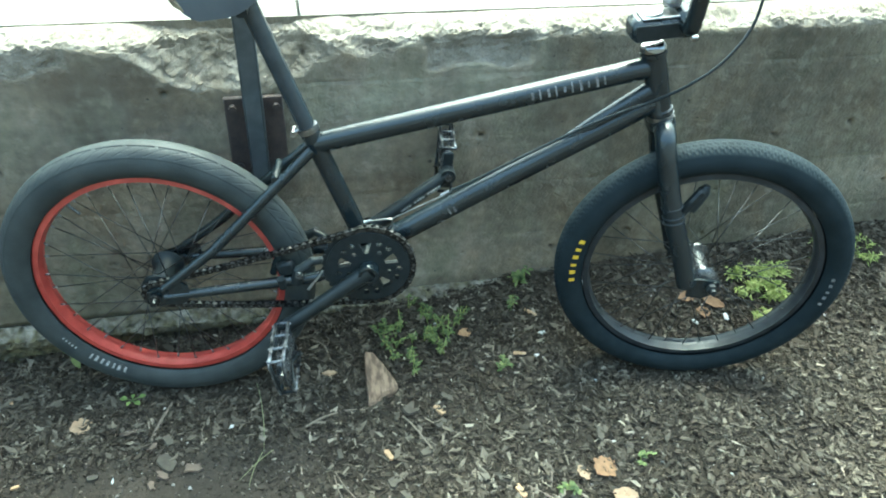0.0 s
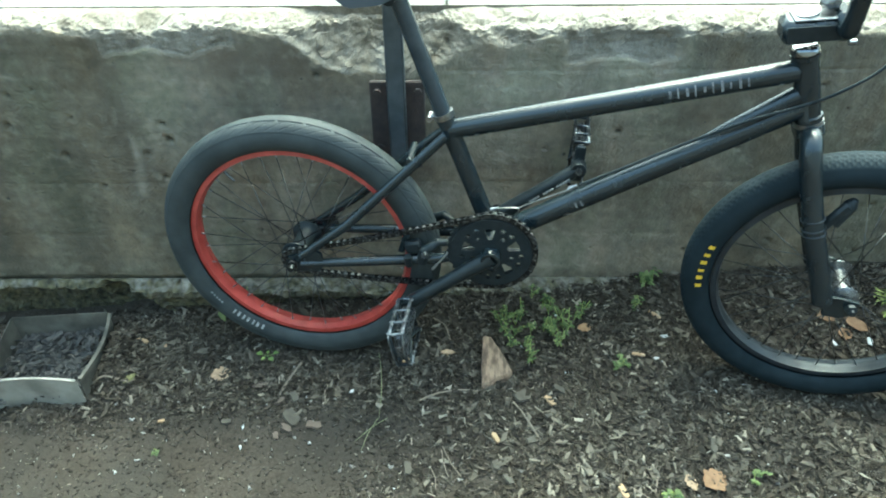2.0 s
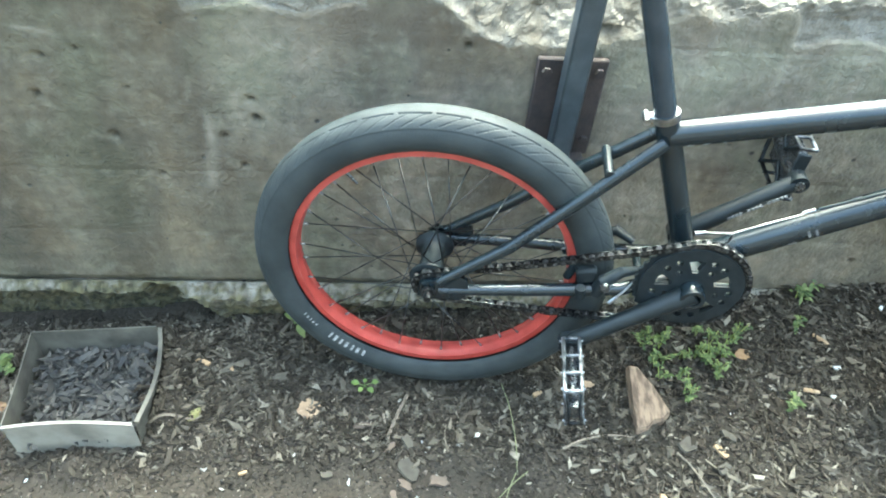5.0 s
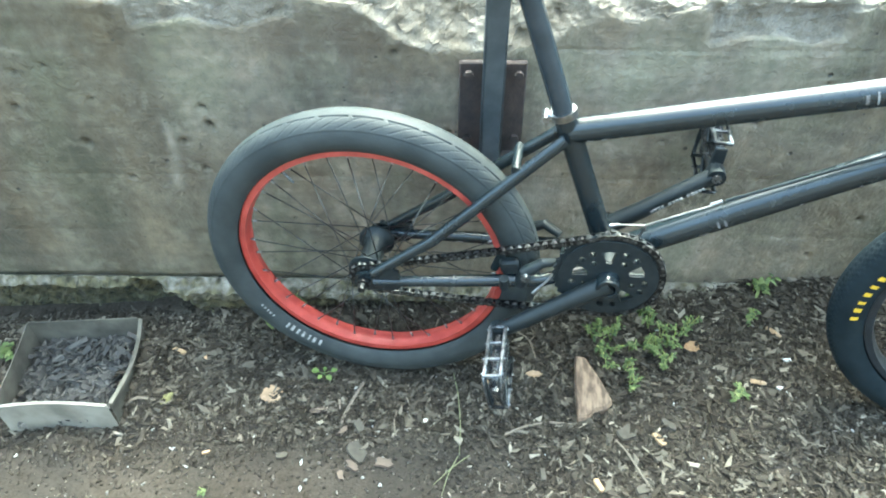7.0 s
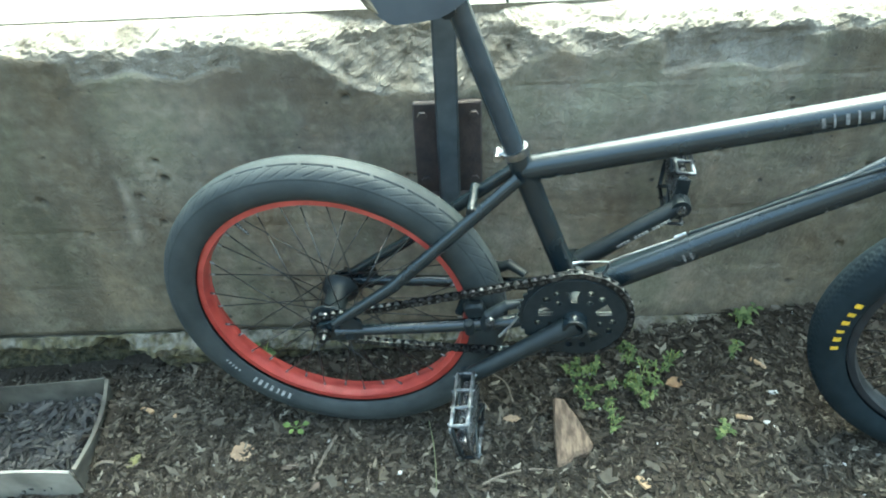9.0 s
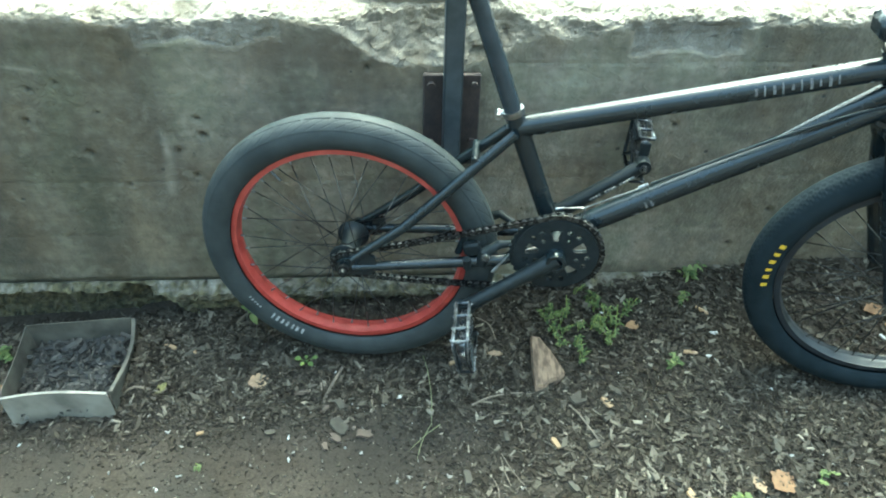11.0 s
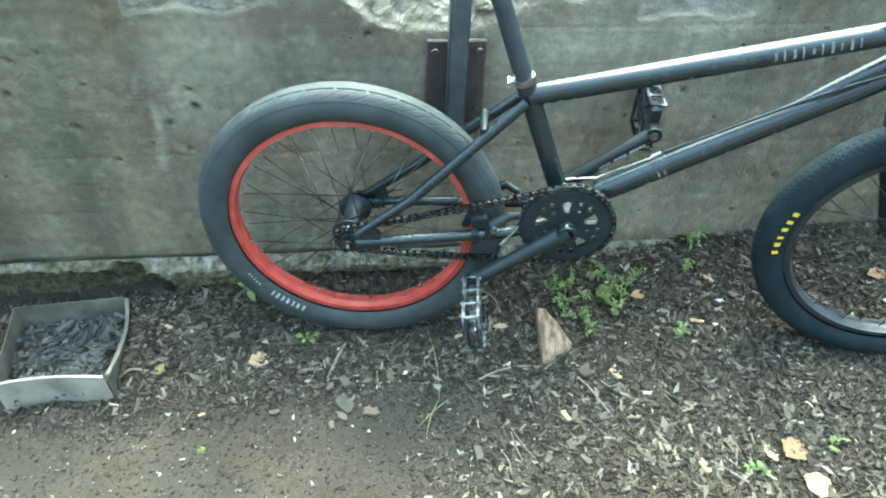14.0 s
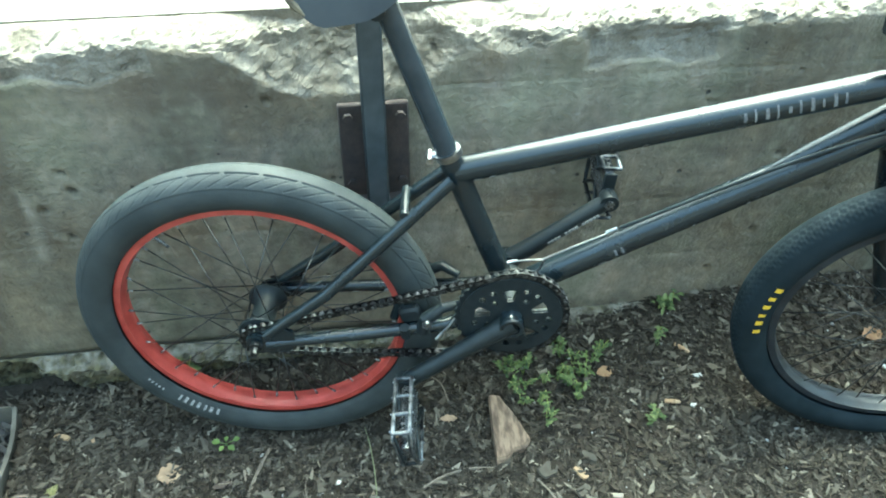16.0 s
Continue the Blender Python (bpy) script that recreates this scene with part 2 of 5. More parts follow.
def concrete_material():
    """Old cast concrete: olive grey skin with blotches, streaks and small holes; broken paler stone where the skin is off."""
    m = bpy.data.materials.new("old_concrete")
    m.use_nodes = True
    nt = m.node_tree
    N, L = nt.nodes.new, nt.links.new
    p = nt.nodes["Principled BSDF"]
    tc = N("ShaderNodeTexCoord")

    def noise_tex(scale, detail=6.0, stretch=None):
        n = N("ShaderNodeTexNoise")
        n.inputs["Scale"].default_value, n.inputs["Detail"].default_value = scale, detail
        if stretch:
            mp = N("ShaderNodeMapping")
            mp.inputs["Scale"].default_value = stretch
            L(tc.outputs["Object"], mp.inputs["Vector"])
            L(mp.outputs["Vector"], n.inputs["Vector"])
        else:
            L(tc.outputs["Object"], n.inputs["Vector"])
        return n.outputs["Fac"]

    def ramp(fac, stops):
        r = N("ShaderNodeValToRGB")
        el = r.color_ramp.elements
        while len(el) < len(stops):
            el.new(0.5)
        for e, (pos, col) in zip(el, stops):
            e.position, e.color = pos, (*col, 1)
        L(fac, r.inputs["Fac"])
        return r.outputs["Color"]

    def mix(kind, fac, a, b):
        x = N("ShaderNodeMixRGB")
        x.blend_type = kind
        for v, s in ((fac, "Fac"), (a, "Color1"), (b, "Color2")):
            if isinstance(v, float):
                x.inputs[s].default_value = v
            elif isinstance(v, tuple):
                x.inputs[s].default_value = (*v, 1)
            else:
                L(v, x.inputs[s])
        return x.outputs["Color"]

    skin = ramp(noise_tex(5.0), [(0.32, (0.134, 0.116, 0.087)), (0.5, (0.195, 0.173, 0.133)), (0.68, (0.261, 0.234, 0.187))])
    skin = mix("MULTIPLY", 1.0, skin, ramp(noise_tex(6.5, 7.0, (1.3, 1, 0.8)), [(0.36, (1.14, 1.05, 0.97)), (0.5, (1.09, 1.07, 1.07)), (0.63, (1.02, 1.06, 1.0))]))
    skin = mix("MULTIPLY", 0.55, skin, ramp(noise_tex(3.0, 5.0, (2.2, 1, 0.25)), [(0.38, (0.45, 0.45, 0.43)), (0.62, (1.12, 1.12, 1.1))]))
    skin = mix("MULTIPLY", 0.65, skin, ramp(noise_tex(48.0, 9.0), [(0.3, (0.62, 0.62, 0.60)), (0.5, (0.97, 0.97, 0.97)), (0.72, (1.36, 1.36, 1.36))]))
    skin = mix("MULTIPLY", 0.5, skin, ramp(noise_tex(7.0, 6.0, (0.5, 1, 5.0)), [(0.35, (0.75, 0.75, 0.74)), (0.65, (1.15, 1.15, 1.15))]))
    pale = ramp(noise_tex(24.0, 10.0), [(0.57, (0, 0, 0)), (0.66, (1, 1, 1))])
    skin = mix("MIX", pale, skin, mix("MIX", 0.26, skin, (0.36, 0.325, 0.26)))
    brown = N("ShaderNodeAttribute")
    brown.attribute_name = "brown"
    skin = mix("MIX", brown.outputs["Fac"], skin, (0.105, 0.084, 0.063))
    # darker skin towards both ends of the wall
    toned = N("ShaderNodeAttribute")
    toned.attribute_name = "toned"
    skin = mix("MIX", toned.outputs["Fac"], skin, mix("MULTIPLY", 1.0, skin, (0.61, 0.60, 0.54)))
    drip = N("ShaderNodeAttribute")
    drip.attribute_name = "drip"
    skin = mix("MIX", drip.outputs["Fac"], skin, (0.30, 0.265, 0.21))
    raw = ramp(noise_tex(38.0, 8.0), [(0.28, (0.132, 0.117, 0.094)), (0.5, (0.200, 0.181, 0.149)), (0.72, (0.262, 0.241, 0.204))])
    raw = mix("MULTIPLY", 0.6, raw, ramp(noise_tex(17.0, 6.0), [(0.36, (0.62, 0.58, 0.50)), (0.55, (1.0, 1.0, 1.0))]))
    raw = mix("MULTIPLY", 0.5, raw, ramp(noise_tex(300.0, 3.0), [(0.3, (0.6, 0.6, 0.58)), (0.6, (1.1, 1.1, 1.1))]))
    spall = N("ShaderNodeAttribute")
    spall.attribute_name = "spall"
    add = N("ShaderNodeMath")
    add.operation = "MULTIPLY_ADD"
    L(noise_tex(70.0, 8.0), add.inputs[0])
    add.inputs[1].default_value = 0.45
    L(spall.outputs["Fac"], add.inputs[2])
    mask = ramp(add.outputs[0], [(0.62, (0, 0, 0)), (0.74, (1, 1, 1))])
    # moss colour; on the footing it also carries painted shade
    moss = N("ShaderNodeAttribute")
    moss.attribute_name = "moss"
    col = mix("MIX", mask, skin, raw)
    col = mix("MIX", moss.outputs["Fac"], col, ramp(noise_tex(60.0), [(0.35, (0.028, 0.025, 0.013)), (0.65, (0.112, 0.098, 0.050))]))
    # small air holes, their inner shade painted in as dark colour
    vor = N("ShaderNodeTexVoronoi")
    vor.inputs["Scale"].default_value = 42
    L(tc.outputs["Object"], vor.inputs["Vector"])
    holes = ramp(vor.outputs["Distance"], [(0.05, (1, 1, 1)), (0.11, (0, 0, 0))])
    sparse = ramp(noise_tex(9.0, 2.0), [(0.53, (0, 0, 0)), (0.58, (1, 1, 1))])
    holes = mix("MULTIPLY", 1.0, holes, sparse)
    vor2 = N("ShaderNodeTexVoronoi")
    vor2.inputs["Scale"].default_value = 13
    L(tc.outputs["Object"], vor2.inputs["Vector"])
    wide = ramp(vor2.outputs["Distance"], [(0.03, (1, 1, 1)), (0.06, (0, 0, 0))])
    holes = mix("ADD", 1.0, holes, wide)
    holes = mix("MIX", mask, holes, mix("MULTIPLY", 1.0, holes, (0.25, 0.25, 0.25)))
    # shade inside the larger pits, put into the colour
    pit = N("ShaderNodeAttribute")
    pit.attribute_name = "pit"
    col = mix("MIX", ramp(pit.outputs["Fac"], [(0.25, (0, 0, 0)), (0.7, (0.85, 0.85, 0.85))]), col, (0.055, 0.048, 0.036))
    col = mix("MIX", holes, col, (0.05, 0.047, 0.04))
    L(col, p.inputs["Base Color"])
    p.inputs["Roughness"].default_value = 0.9
    h = mix("MIX", mask, noise_tex(150.0, 8.0), mix("MULTIPLY", 1.0, noise_tex(85.0, 8.0), (0.9, 0.9, 0.9)))
    h = mix("ADD", 1.0, h, noise_tex(34.0, 5.0))
    h = mix("SUBTRACT", 1.0, h, holes)
    b = N("ShaderNodeBump")
    b.inputs["Strength"].default_value, b.inputs["Distance"].default_value = 0.7, 0.005
    L(h, b.inputs["Height"])
    L(b.outputs["Normal"], p.inputs["Normal"])
    return m


SOIL = soil_material()
for dull in (SOIL, CHIPS, CRUMB, FLAKE):
    dull.node_tree.nodes["Principled BSDF"].inputs["Specular IOR Level"].default_value = 0.15
CONCRETE = concrete_material()


# ---- mesh tools ----
def mesh_of(bm, material, smooth=True):
    me = bpy.data.meshes.new("mesh")
    bmesh.ops.recalc_face_normals(bm, faces=bm.faces)
    bm.to_mesh(me)
    bm.free()
    me.materials.append(material)
    for f in me.polygons:
        f.use_smooth = smooth
    return me


def sharpen(me, degrees=40):
    me.set_sharp_from_angle(angle=radians(degrees))
    return me


def part(name, bm, material, parent, label="", smooth=True):
    """Links a bmesh as one mesh object under a thing or a part."""
    ob = new(name, sharpen(mesh_of(bm, material, smooth)))
    ob.parent = parent
    if label:
        tagged(ob, label)
    return ob


def thing(name, bm, material, label, category, group="", kind="", smooth=True):
    ob = new(name, sharpen(mesh_of(bm, material, smooth)))
    return tagged(ob, label, category, group, kind)


def holder(name, label="", category="", parent=None, kind=""):
    ob = new(name)
    ob.empty_display_size = 0.05
    if parent:
        ob.parent = parent
    return tagged(ob, label, category, "", kind)


def catmull(pts, n):
    pts = [Vector(p) for p in pts]
    out = []
    ext = [pts[0] * 2 - pts[1]] + pts + [pts[-1] * 2 - pts[-2]]
    for i in range(1, len(ext) - 2):
        a, b, c, d = ext[i - 1:i + 3]
        for k in range(n):
            t = k / n
            out.append(0.5 * (2 * b + (c - a) * t + (2 * a - 5 * b + 4 * c - d) * t * t + (3 * b - a - 3 * c + d) * t ** 3))
    return out + [pts[-1]]


def sweep(pts, r, seg=16, bm=None, flat=1.0, closed=False):
    """A round tube along the points; r is one radius or one for each point."""
    bm = bm or bmesh.new()
    pts = [Vector(p) for p in pts]
    n = len(pts)
    rs = r if isinstance(r, (list, tuple)) else [r] * n
    rings, up = [], None
    for i, p in enumerate(pts):
        if closed:
            d = pts[(i + 1) % n] - pts[i - 1]
        else:
            d = pts[min(i + 1, n - 1)] - pts[max(i - 1, 0)]
        d.normalize()
        if up is None:
            up = Vector((0, 0, 1)) if abs(d.z) < 0.9 else Vector((1, 0, 0))
        side = d.cross(up).normalized()
        up = side.cross(d).normalized()
        rings.append([bm.verts.new(p + (side * math.cos(a) + up * math.sin(a) * flat) * rs[i])
                      for a in (2 * math.pi * k / seg for k in range(seg))])
    for i in range(n if closed else n - 1):
        a, b = rings[i], rings[(i + 1) % n]
        for k in range(seg):
            bm.faces.new((a[k], a[(k + 1) % seg], b[(k + 1) % seg], b[k]))
    if not closed:
        bm.faces.new(rings[0])
        bm.faces.new(list(reversed(rings[-1])))
    return bm


def lathe(profile, seg=32, origin=(0, 0, 0), bm=None, axis="y"):
    """Turns (radius, height along the axis) round an axis; ends on the axis are closed by fans."""
    bm = bm or bmesh.new()
    o = Vector(origin)
    rings = []
    for r, h in profile:
        ring = []
        for k in range(seg):
            a = 2 * math.pi * k / seg
            c, s = r * math.cos(a), r * math.sin(a)
            v = {"y": (c, h, s), "x": (h, c, s), "z": (c, s, h)}[axis]
            ring.append(bm.verts.new(o + Vector(v)))
        rings.append(ring)
    for a, b in zip(rings, rings[1:]):
        for k in range(seg):
            bm.faces.new((a[k], a[(k + 1) % seg], b[(k + 1) % seg], b[k]))
    for ring in (rings[0], rings[-1]):
        bm.faces.new(ring)
    return bm


def block(size, at=(0, 0, 0), rot=(0, 0, 0), bevel=0.001, bm=None):
    """A bevelled block."""
    b2 = bmesh.new()
    bmesh.ops.create_cube(b2, size=1.0)
    bmesh.ops.scale(b2, vec=size, verts=b2.verts)
    if bevel:
        bmesh.ops.bevel(b2, geom=list(b2.edges), offset=min(bevel, min(size) * 0.4), segments=1, profile=0.5, affect="EDGES")
    bmesh.ops.transform(b2, matrix=pose(*at, *rot), verts=b2.verts)
    if bm is None:
        return b2
    me = bpy.data.meshes.new("tmp")
    b2.to_mesh(me)
    b2.free()
    bm.from_mesh(me)
    bpy.data.meshes.remove(me)
    return bm


def plate(loops, thick, to3d):
    """A flat plate with holes: loops[0] is the outline; to3d(u, v, w) places a point."""
    bm = bmesh.new()
    edges = []
    for loop in loops:
        vs = [bm.verts.new(to3d(u, v, 0.0)) for u, v in loop]
        edges += [bm.edges.new((vs[i], vs[(i + 1) % len(vs)])) for i in range(len(vs))]
    bmesh.ops.triangle_fill(bm, use_beauty=True, use_dissolve=False, edges=edges)
    res = bmesh.ops.extrude_face_region(bm, geom=list(bm.faces))
    shift = Vector(to3d(0, 0, thick)) - Vector(to3d(0, 0, 0))
    bmesh.ops.translate(bm, vec=shift, verts=[g for g in res["geom"] if isinstance(g, bmesh.types.BMVert)])
    return bm


def circle2(cx, cy, r, n=14):
    return [(cx + r * math.cos(2 * math.pi * k / n), cy + r * math.sin(2 * math.pi * k / n)) for k in range(n)]


def raw_object(name, verts, faces, material, smooth=False):
    me = bpy.data.meshes.new(name)
    me.from_pydata(verts, [], faces)
    me.materials.append(material)
    me.polygons.foreach_set("use_smooth", [smooth] * len(me.polygons))
    me.update()
    return new(name, me)


# ---- the ground: falls gently along the wall ----
def ground_plane(x, y):
    return 0.071 * 3 * math.tanh(x / 3) + 0.028 * y * (1 if y > -2 else 2 / -y)


def ground_z(x, y):
    z = ground_plane(x, y)
    if abs(x) < 3 and y > -2.5:
        v = Vector((x, y, 0))
        z += 0.052 * math.exp(-((x + 0.560) / 0.036) ** 2 - ((y + 0.18) / 0.10) ** 4)
        z += 0.030 * math.exp(-((x + 0.690) / 0.045) ** 2 - ((y + 0.312) / 0.026) ** 2)
        if -0.797 < x < -0.60 and -0.276 < y < -0.10:
            z += 0.022
        z -= 0.044 * math.exp(-((x + 0.90) / 0.38) ** 4 - (y / 0.085) ** 2)
        z -= 0.022 * math.exp(-((x - 0.83) / 0.22) ** 2 - ((y + 0.32) / 0.16) ** 2)
        z += 0.006 * noise.noise(v * 4) + 0.0035 * noise.noise(v * 14) + 0.0022 * noise.noise(v * 45)
    return z


def smooth01(a, b, x):
    t = min(max((x - a) / (b - a), 0), 1)
    return t * t * (3 - 2 * t)


def bare_at(x, y):
    """How far the soil is trodden bare: beside the box and towards the yard."""
    return smooth01(0.16, -0.16, x + 0.12 * noise.noise(Vector((x * 4, y * 4, 9)))) * smooth01(-0.27, -0.38, y + 0.03 * noise.noise(Vector((x * 7, y * 7, 5))))


def spread(fine0, fine1, step, far):
    mid = list(np.arange(fine0, fine1 + step / 2, step))
    out, d, a = [], step, fine1
    while a < far:
        d *= 1.5
        a += d
        out.append(a)
    low, d, a = [], step, fine0
    while a > -far:
        d *= 1.5
        a -= d
        low.append(a)
    return low[::-1] + mid + out


def build_ground():
    xs = spread(-1.7, 1.9, 0.012, 40)
    ys = [y for y in spread(-1.0, 0.03, 0.012, 40) if y <= 0.04]
    verts = [(x, y, ground_z(x, y)) for y in ys for x in xs]
    nx = len(xs)
    faces = [(j * nx + i, j * nx + i + 1, (j + 1) * nx + i + 1, (j + 1) * nx + i) for j in range(len(ys) - 1) for i in range(nx - 1)]
    ob = raw_object("ground", verts, faces, SOIL, True)
    worn = ob.data.attributes.new("bare", "FLOAT", "POINT")
    worn.data.foreach_set("value", [bare_at(x, y) * smooth01(-0.25, 0.35, noise.noise(Vector((x * 5, y * 7, 4))) + 0.5 * noise.noise(Vector((x * 17, y * 17, 2)))) for x, y, z in verts])
    tagged(ob, "dark damp soil with bark mulch and grit, sloping gently along the wall", "ground", "", "structure")


build_ground()


# ---- the retaining wall ----
PEEL = [(-3.0, 0.612), (-0.9, 0.615), (-0.58, 0.616), (-0.50, 0.606), (-0.42, 0.612), (-0.30, 0.606), (-0.225, 0.616), (-0.186, 0.617), (-0.158, 0.598),
        (-0.12, 0.575), (-0.10, 0.550), (-0.06, 0.537), (-0.016, 0.533), (0.07, 0.540), (0.131, 0.553), (0.153, 0.583), (0.191, 0.60), (0.224, 0.577),
        (0.30, 0.602), (0.335, 0.604), (0.36, 0.590), (0.52, 0.600), (0.57, 0.606), (0.9, 0.615), (1.2, 0.605), (3.0, 0.605)]


def peel_line(x):
    for (a, za), (b, zb) in zip(PEEL, PEEL[1:]):
        if a <= x <= b:
            return za + (zb - za) * (x - a) / (b - a)
    return 0.6


TOP = 0.640
rng = random.Random(5)
PITS = [(-0.404, 0.396, 0.008), (-0.612, 0.358, 0.008), (0.698, 0.203, 0.007), (0.638, 0.112, 0.007), (0.13, 0.585, 0.007)]
PITS += [(rng.uniform(-1.6, 1.7), rng.uniform(0.06, 0.53), 0.003 + 0.005 * rng.random() ** 3) for _ in range(64)]


def facet(x, s, scale, seed, slant):
    """Flat tilted faces of irregular cells: how broken stone stands, in cell units."""
    v = Vector((x * scale * 0.8 + 0.35 * noise.noise(Vector((x, s, seed)) * scale * 1.3), s * scale, seed))
    c = noise.voronoi(v)[1][0]
    h = noise.noise(c * 3.7)
    return h + slant * (noise.noise(c * 5.1 + Vector((9, 0, 0))) * (v.x - c.x) + noise.noise(c * 4.3 + Vector((0, 7, 0))) * (v.y - c.y))


def build_wall():
    xs = spread(-1.6, 1.7, 0.0036, 30)
    # profile: up the face, round the broken arris, back over the top
    ss = list(np.arange(0.03, 0.522, 0.0045)) + list(np.arange(0.525, 0.665, 0.0026))
    verts, spall, brown, moss, toned, drip, pit = [], [], [], [], [], [], []
    bins = {}
    for x, z, r in PITS:
        for i in range(int((x - 0.03) / 0.05) - 1, int((x + 0.03) / 0.05) + 2):
            bins.setdefault(i, []).append((x, z, r))
    for s in ss:
        for x in xs:
            v = Vector((x, s, 0))
            near = abs(x) < 2.2
            lip = 0.012 * noise.noise(Vector((x * 6, 3, 0))) + 0.008 * noise.noise(Vector((x * 19, 8, 0))) if near else 0
            sound = smooth01(-0.52, -0.85, x)
            arris = 0.602 + 0.9 * lip * (1 - 0.6 * sound) + 0.024 * sound
            if s < arris:
                y, z = 0.0, s
            else:
                u = (s - arris) / (ss[-1] - arris)
                t = 0.052 * u
                z = arris + 0.034 * (1 - math.exp(-t / 0.03))
                z += (TOP - 0.004 - z) * smooth01(0.45, 0.95, u)
                y = t * smooth01(0, 0.05, t) * 0.9 + 0.2 * t
            z = min(z, TOP)
            pit_shade = 0.0
            k = peel_line(x) + 0.024 * sound if near else 0.624
            off = smooth01(k - 0.016, k + 0.016, s + (0.012 * noise.noise(v * 28) if near else 0))
            if near:
                worn = 0.0
                for x0, x1, z0, z1 in ((-0.485, -0.24, 0.567, 0.625), (0.345, 0.535, 0.548, 0.62)):
                    low = z0 + 0.014 * abs(math.sin((x - x0) * 21)) + 0.012 * noise.noise(Vector((x * 17, 4, 0)))
                    worn = max(worn, smooth01(x0 - 0.01, x0 + 0.01, x) * smooth01(x1 + 0.015, x1 - 0.015, x) * smooth01(low - 0.006, low + 0.006, s))
                off = max(off, (0.80 if x > 0 else 0.72) * worn)
                y += (0.30 if x > 0 else 0.16) * worn * max(0.0, min(s, arris) - (0.548 if x > 0 else 0.567)) * (1 - smooth01(k - 0.01, k + 0.02, s))
                if off > 0.01:
                    big = smooth01(0.60, 0.565, s)
                    crag = (0.0045 + 0.004 * big) * facet(x, s, 26, 1.0, 1.1) + (0.0040 - 0.002 * big) * facet(x, s, 58, 7.0, 1.5) + 0.0010 * facet(x, s, 120, 4.0, 1.6)
                    crag += 0.0030 * noise.noise(v * 40) + 0.0013 * noise.noise(v * 105) + 0.0005 * noise.noise(v * 210)
                    calm = 0.95 - 0.30 * smooth01(arris + 0.012, arris + 0.030, s) - 0.6 * smooth01(arris + 0.030, arris + 0.050, s)
                    up = 0.75 * smooth01(arris - 0.02, arris + 0.015, s)
                    deep = 0.55 * max(0.0, min(s, arris) - k)
                    lumps = 0.0030 * facet(x, s, 88, 2.0, 1.2) + 0.0026 * noise.noise(v * 70) + 0.0016 * noise.noise(v * 150)
                    y += off * (0.004 + deep + (1 - up) * crag + 0.3 * lumps)
                    z -= off * (0.002 + up * (crag + 1.5 * lumps) * calm)
                y += 0.0015 * noise.noise(v * 8) + 0.0008 * noise.noise(v * 40) + 0.0016 * max(0.0, noise.noise(v * 55) - 0.25)
                seam = 0.002 * noise.noise(Vector((x * 5, 1, 0)))
                y += 0.0020 * math.exp(-((s - 0.293 - seam) / 0.0035) ** 2) + 0.0014 * math.exp(-((s - 0.160 - seam) / 0.0035) ** 2)
                y += 0.0013 * math.exp(-((s - 0.538 - seam) / 0.003) ** 2) * smooth01(0.10, 0.16, x) * (0.7 + noise.noise(Vector((x * 9, 3, 3))))
                y -= 0.0008 * smooth01(0.538, 0.530, s) * smooth01(0.10, 0.20, x) * smooth01(0.44, 0.50, s)
                for px, pz, pr in bins.get(int(x / 0.05), ()):
                    ragged = 0.0022 * noise.noise(Vector((x * 210, s * 210, px * 50)))
                    d2 = ((x - px + ragged) ** 2 * (1.0 if pr > 0.006 else 0.5) + (s - pz + 0.6 * ragged + 0.3 * (x - px)) ** 2) / pr ** 2
                    if d2 < 4:
                        y += (0.004 + pr) * math.exp(-d2 * 1.2)
                        # weight of the shade painted into each pit
                        pit_shade = max(pit_shade, math.exp(-d2 * 1.5))
            y = min(y, 0.0565)
            # the cold joint near the foot
            edge = 0.034 if x < 0.1 else -1
            if near and s < edge + 0.012:
                y += 0.006 * smooth01(edge + 0.012, edge - 0.002, s)
            verts.append((x, y, z))
            spall.append(off)
            pit.append(pit_shade)
            b = math.exp(-((x + 0.22) / 0.11) ** 2 - ((s - 0.565) / 0.035) ** 2) + math.exp(-((x - 0.25) / 0.10) ** 2 - ((s - 0.56) / 0.03) ** 2) + 0.7 * math.exp(-((x - 0.10) / 0.035) ** 2 - ((s - 0.39) / 0.07) ** 2)
            # darker tone from the middle out to both ends, fading at the top
            toned.append(max(smooth01(-0.18, -0.62, x), 0.75 * smooth01(0.30, 0.80, x)) * (1.05 + 0.8 * noise.noise(v * 3)) * smooth01(0.63, 0.58, s) if near else 0)
            drip.append(0.55 * math.exp(-((x + 0.475 + 0.12 * (0.40 - s) * math.sin(9 * s)) / (0.005 + 0.06 * max(0, 0.40 - s))) ** 2) * smooth01(0.24, 0.29, s) * smooth01(0.43, 0.38, s)
                        * (0.8 + noise.noise(v * 40))
                        + 0.5 * math.exp(-((s - 0.556 + 0.14 * max(0.0, x + 0.86) + 0.004 * noise.noise(Vector((x * 30, 2, 0)))) / 0.0035) ** 2) * smooth01(-1.15, -1.0, x) * smooth01(-0.57, -0.64, x)
                        * smooth01(-0.1, 0.3, noise.noise(Vector((x * 14, 6, 0)))) if near else 0)
            brown.append(min(1, 0.75 * b) * (0.6 + 0.6 * noise.noise(v * 12)) if near else 0)
            moss.append(0.42 * smooth01(0.070, 0.035, s) * (0.35 + 0.9 * noise.noise(Vector((x * 9, s * 20, 1)))) if near else 0)
    nx = len(xs)
    faces = [(j * nx + i, j * nx + i + 1, (j + 1) * nx + i + 1, (j + 1) * nx + i) for j in range(len(ss) - 1) for i in range(nx - 1)]
    # back and foot, so that the wall is solid
    n0 = len(verts)
